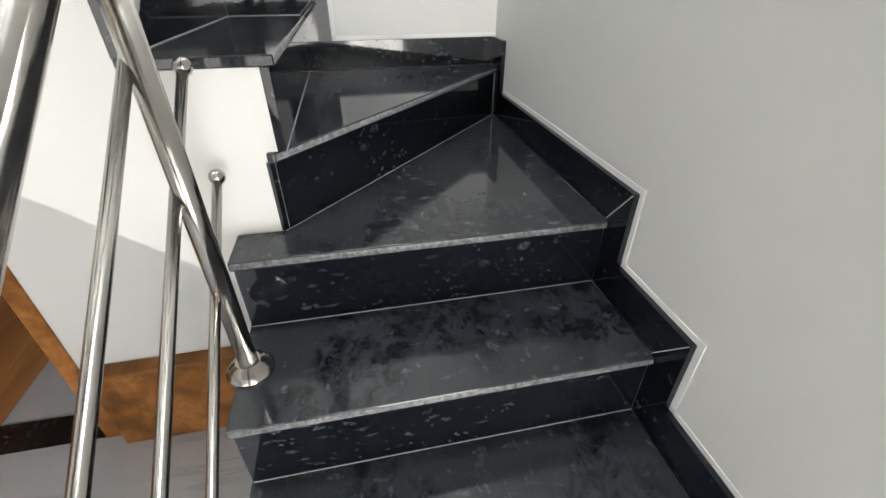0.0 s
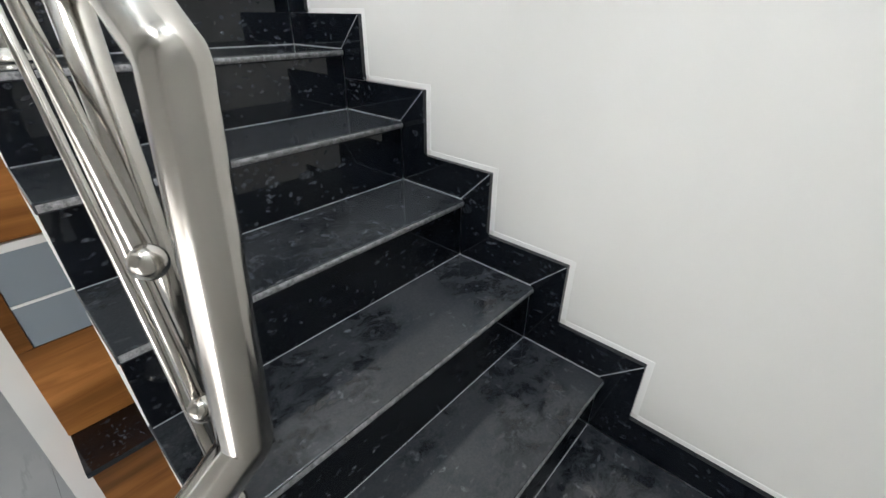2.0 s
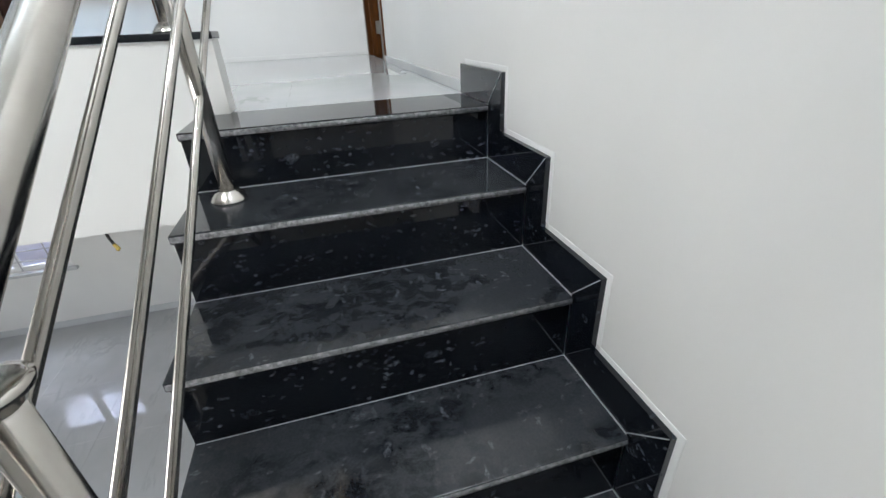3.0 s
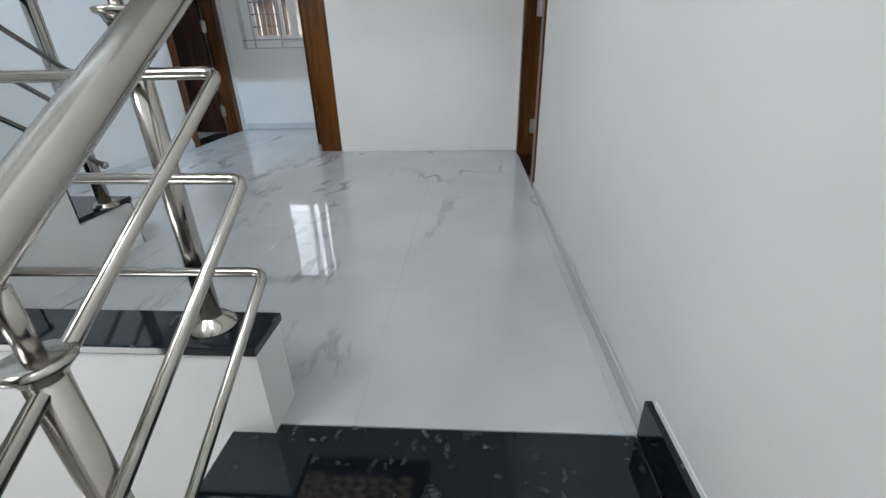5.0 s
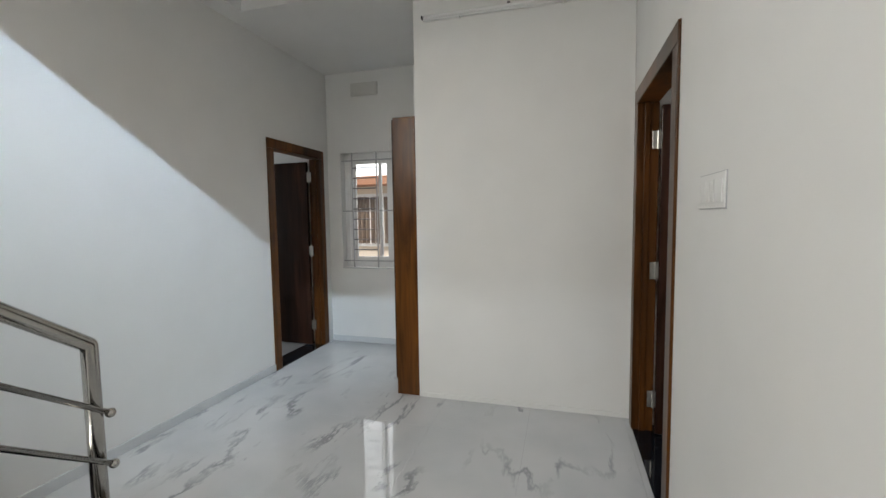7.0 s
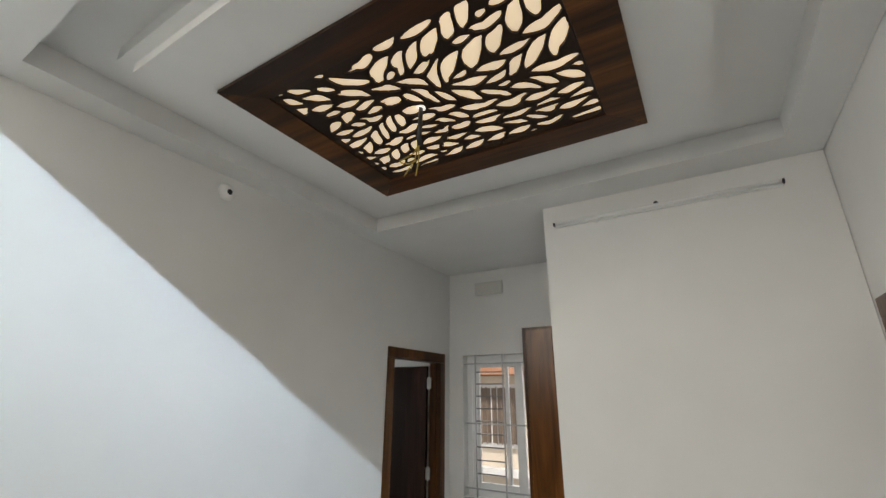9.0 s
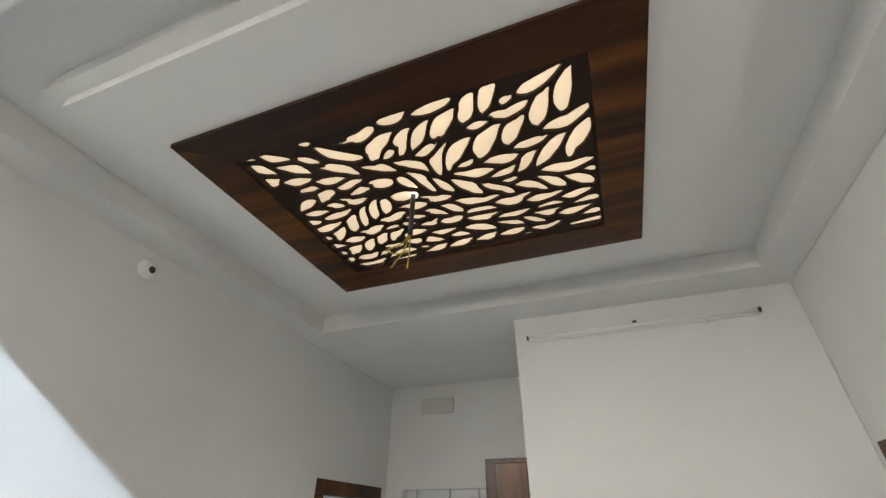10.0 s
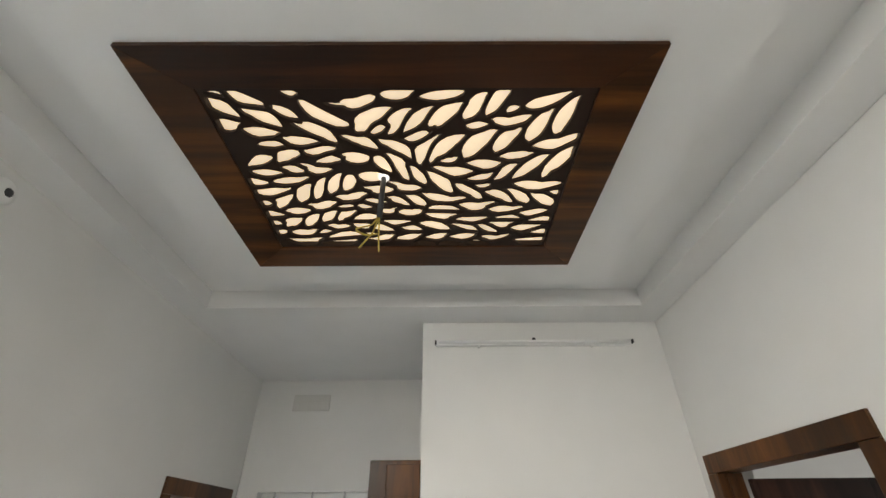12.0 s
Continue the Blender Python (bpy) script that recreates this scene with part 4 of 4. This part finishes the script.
# under-stair cupboard and the side door by it
cb = thing("understair_cupboard", "low orange teak cupboard against the wall", "cabinet", at=(-0.05, 2.1, GZ))
on(cb, "carcass", box(-0.06, EAST - 0.004, 1.50, 2.655, GZ, -2.50, 0.004), OAK)
on(cb, "top", box(-0.075, EAST - 0.004, 1.50, 2.66, -2.498, -2.475, 0.004), OAK)
door("door_4", "orange teak doorway with a varnished leaf standing open inwards", EAST, 1, (2.70, 3.56, GZ, -1.0), OAK, OAK)
bm = bmesh.new()
box(0.24, 2.0, 2.2, 2.3, GZ, -0.4, 0, bm)
box(0.24, 2.0, 4.3, 4.4, GZ, -0.4, 0, bm)
box(2.0, 2.1, 2.2, 2.7, GZ, -0.4, 0, bm)
box(2.0, 2.1, 2.7, 4.0, GZ, GZ + 0.9, 0, bm)
box(2.0, 2.1, 4.0, 4.4, GZ, -0.4, 0, bm)
box(2.0, 2.1, 2.7, 4.0, GZ + 1.9, -0.4, 0, bm)
box(0.24, 2.1, 2.2, 4.4, -0.4, -0.3, 0, bm)
setting("wall_ground_side_room", bm, WALL, "white walls of the ground floor side room", "wall")
setting("floor_ground_side_room", box(0.24, 2.0, 2.2, 4.4, GZ - 0.011, GZ - 0.002), MARBLE2, "glossy pale floor of the side room", "floor")
# sun patch with bar shadows on the floor, painted as a thin striped sheet
rug = thing("sun_patch", "sunlit floor patch with bar shadows painted on a thin cream sheet", "rug", at=(-5.0, 4.4, GZ))
SUN_STRIPES, n_, l_, b_ = mat("cream painted sun stripes", (0.6, 0.5, 0.4), 0.9)
wv = n_.new("ShaderNodeTexWave")
wv.inputs["Scale"].default_value, wv.inputs["Distortion"].default_value = 3.0, 0.6
l_.new(coords(n_, l_, (1, 1, 1), (0, 0, 0.9)), wv.inputs["Vector"])
l_.new(ramp(n_, l_, wv.outputs["Fac"], [(0.12, (0.24, 0.15, 0.09)), (0.26, (0.66, 0.56, 0.46))]), b_.inputs["Base Color"])
on(rug, "sun_sheet", box(-5.7, -4.33, 3.4, 5.1, GZ + 0.0005, GZ + 0.010, 0.003), SUN_STRIPES)
# ground floor window in the north wall
gw = thing("window_2", "white framed ground floor window with a steel grille", "window", at=(-4.56, NORTH, -2.20), kind="structure")
for x0, x1, z0, z1 in ((-5.4, -5.34, -2.2, -1.17), (-3.78, -3.72, -2.2, -1.17), (-5.34, -3.78, -1.23, -1.17), (-5.34, -3.78, -2.2, -2.14), (-4.88, -4.80, -2.14, -1.23), (-4.32, -4.24, -2.14, -1.23)):
    on(gw, "frame", box(x0, x1, NORTH + 0.03, NORTH + 0.09, z0, z1, 0.003), PVC)
for i in range(7):
    on(gw, "grille_rod", sweep([(-5.34, NORTH + 0.02, -2.07 + i * 0.13), (-3.78, NORTH + 0.02, -2.07 + i * 0.13)], 0.006, 8), GRILLE)
for i in range(5):
    on(gw, "grille_bar", sweep([(-5.2 + i * 0.32, NORTH + 0.012, -2.19), (-5.2 + i * 0.32, NORTH + 0.012, -1.18)], 0.007, 8), GRILLE)
FROST, fn, fl_, fb_ = mat("frosted lavender glass", (0.70, 0.74, 0.92), 0.45)
fb_.inputs["Transmission Weight"].default_value = 0.8
fb_.inputs["IOR"].default_value = 1.1
for x0, x1 in ((-5.34, -4.88), (-4.80, -4.32), (-4.24, -3.78)):
    g = on(gw, "pane", box(x0, x1, NORTH + 0.055, NORTH + 0.06, -2.14, -1.23), FROST, "frosted lavender pane")
    g.visible_shadow = False
on(gw, "sill", box(-5.45, -3.67, NORTH - 0.06, NORTH + 0.018, -2.24, -2.203, 0.003), MARBLE2)
setting("baseboard_ground", box(-6.0, -1.32, NORTH - 0.012, NORTH - 0.002, GZ + 0.001, GZ + 0.09, 0.002), SKIRT, "pale tile skirting of the ground floor", "skirting")

# ---- outside: the neighbouring house and the ground ----
setting("ground", box(-300, 300, -300, 300, GZ - 0.6, GZ - 0.5), paint("dry earth", (0.28, 0.24, 0.19), 0.9), "dry bare earth outside", "ground")
HAZE, hn, hl, hb = mat("bright hazy sky", (0.8, 0.8, 0.8), 1.0)
hb.inputs["Emission Color"].default_value, hb.inputs["Emission Strength"].default_value = (0.86, 0.93, 1.0, 1), 3.2
setting("backdrop", box(-90, 90, 80, 80.5, GZ - 0.5, 70), HAZE, "bright hazy white sky in the distance", "sky")
nb = thing("neighbouring_house", "pale neighbouring house with an orange eave and brown shutters", "house", at=(-3.0, 13, GZ - 0.5))
HOUSE = paint("pale house plaster", (0.72, 0.63, 0.52), 0.8)
EAVE = paint("faded orange eave paint", (0.52, 0.27, 0.17), 0.7)
SHUT = paint("brown shutter paint", (0.20, 0.15, 0.115), 0.5)
on(nb, "wall", box(-9, 3, 11.0, 18, GZ - 0.5, 1.996), HOUSE)
on(nb, "roof", box(-9.4, 3.4, 10.55, 18.4, 2.0, 2.17), EAVE, "flat orange roof edge")
on(nb, "ledge", box(-9, 3, 10.8, 10.996, 0.30, 0.42), PVC, "white ledge")
for x in (-6.2, -4.15, -2.5):
    w = on(nb, "window", box(x - 0.5, x + 0.5, 10.93, 10.996, 0.75, 1.84), PVC, "white window surround")
    part("shutter", box(x - 0.42, x - 0.02, 10.905, 10.9285, 0.82, 1.77), SHUT, w)
    part("shutter", box(x + 0.02, x + 0.42, 10.905, 10.9285, 0.82, 1.77), SHUT, w)
    for i in range(9):
        part("bar", box(x - 0.40 + i * 0.1 - 0.007, x - 0.40 + i * 0.1 + 0.007, 10.88, 10.90, 0.80, 1.79), PVC if i % 3 == 0 else SHUT, w)

# ---- floor tiles, one by one ----


def tiles(name, label, x0, x1, y0, y1, z, tw, tl, ox, oy, material, skip=lambda a, b, c, d: False, gap=0.0012):
    t = setting(name, box(x0, x1, y0, y1, z - 0.014, z - 0.0115), GROUT, label, "floor")
    cache = {}
    i = math.floor((x0 - ox) / tw)
    while ox + i * tw < x1:
        j = math.floor((y0 - oy) / tl)
        while oy + j * tl < y1:
            a, b = max(x0, ox + i * tw) + gap / 2, min(x1, ox + (i + 1) * tw) - gap / 2
            c, d = max(y0, oy + j * tl) + gap / 2, min(y1, oy + (j + 1) * tl) - gap / 2
            j += 1
            if b - a < 0.01 or d - c < 0.01 or skip(a, b, c, d):
                continue
            key = (round(b - a, 3), round(d - c, 3))
            if key not in cache:
                cache[key] = mesh_of("tile", box(0, b - a, 0, d - c, -0.011, 0, 0.0006), material)
            o = new("tile", cache[key])
            o.parent = t
            o.location = (a, c, z)
        i += 1
    return t


tiles("floor", "glossy pale grey veined marble tile floor", WEST, EAST - 0.004, STRIP_Y + 0.002, NORTH, 0.0, 0.6, 1.2, -0.62, STRIP_Y + 0.002, MARBLE, gap=0.0004)
tiles("ground_floor", "glossy pale tile floor of the ground floor room", -6.0, EAST - 0.004, LEFT_Y + 0.02, NORTH, GROUND, 0.8, 0.8, -3.0, 1.6, MARBLE2)
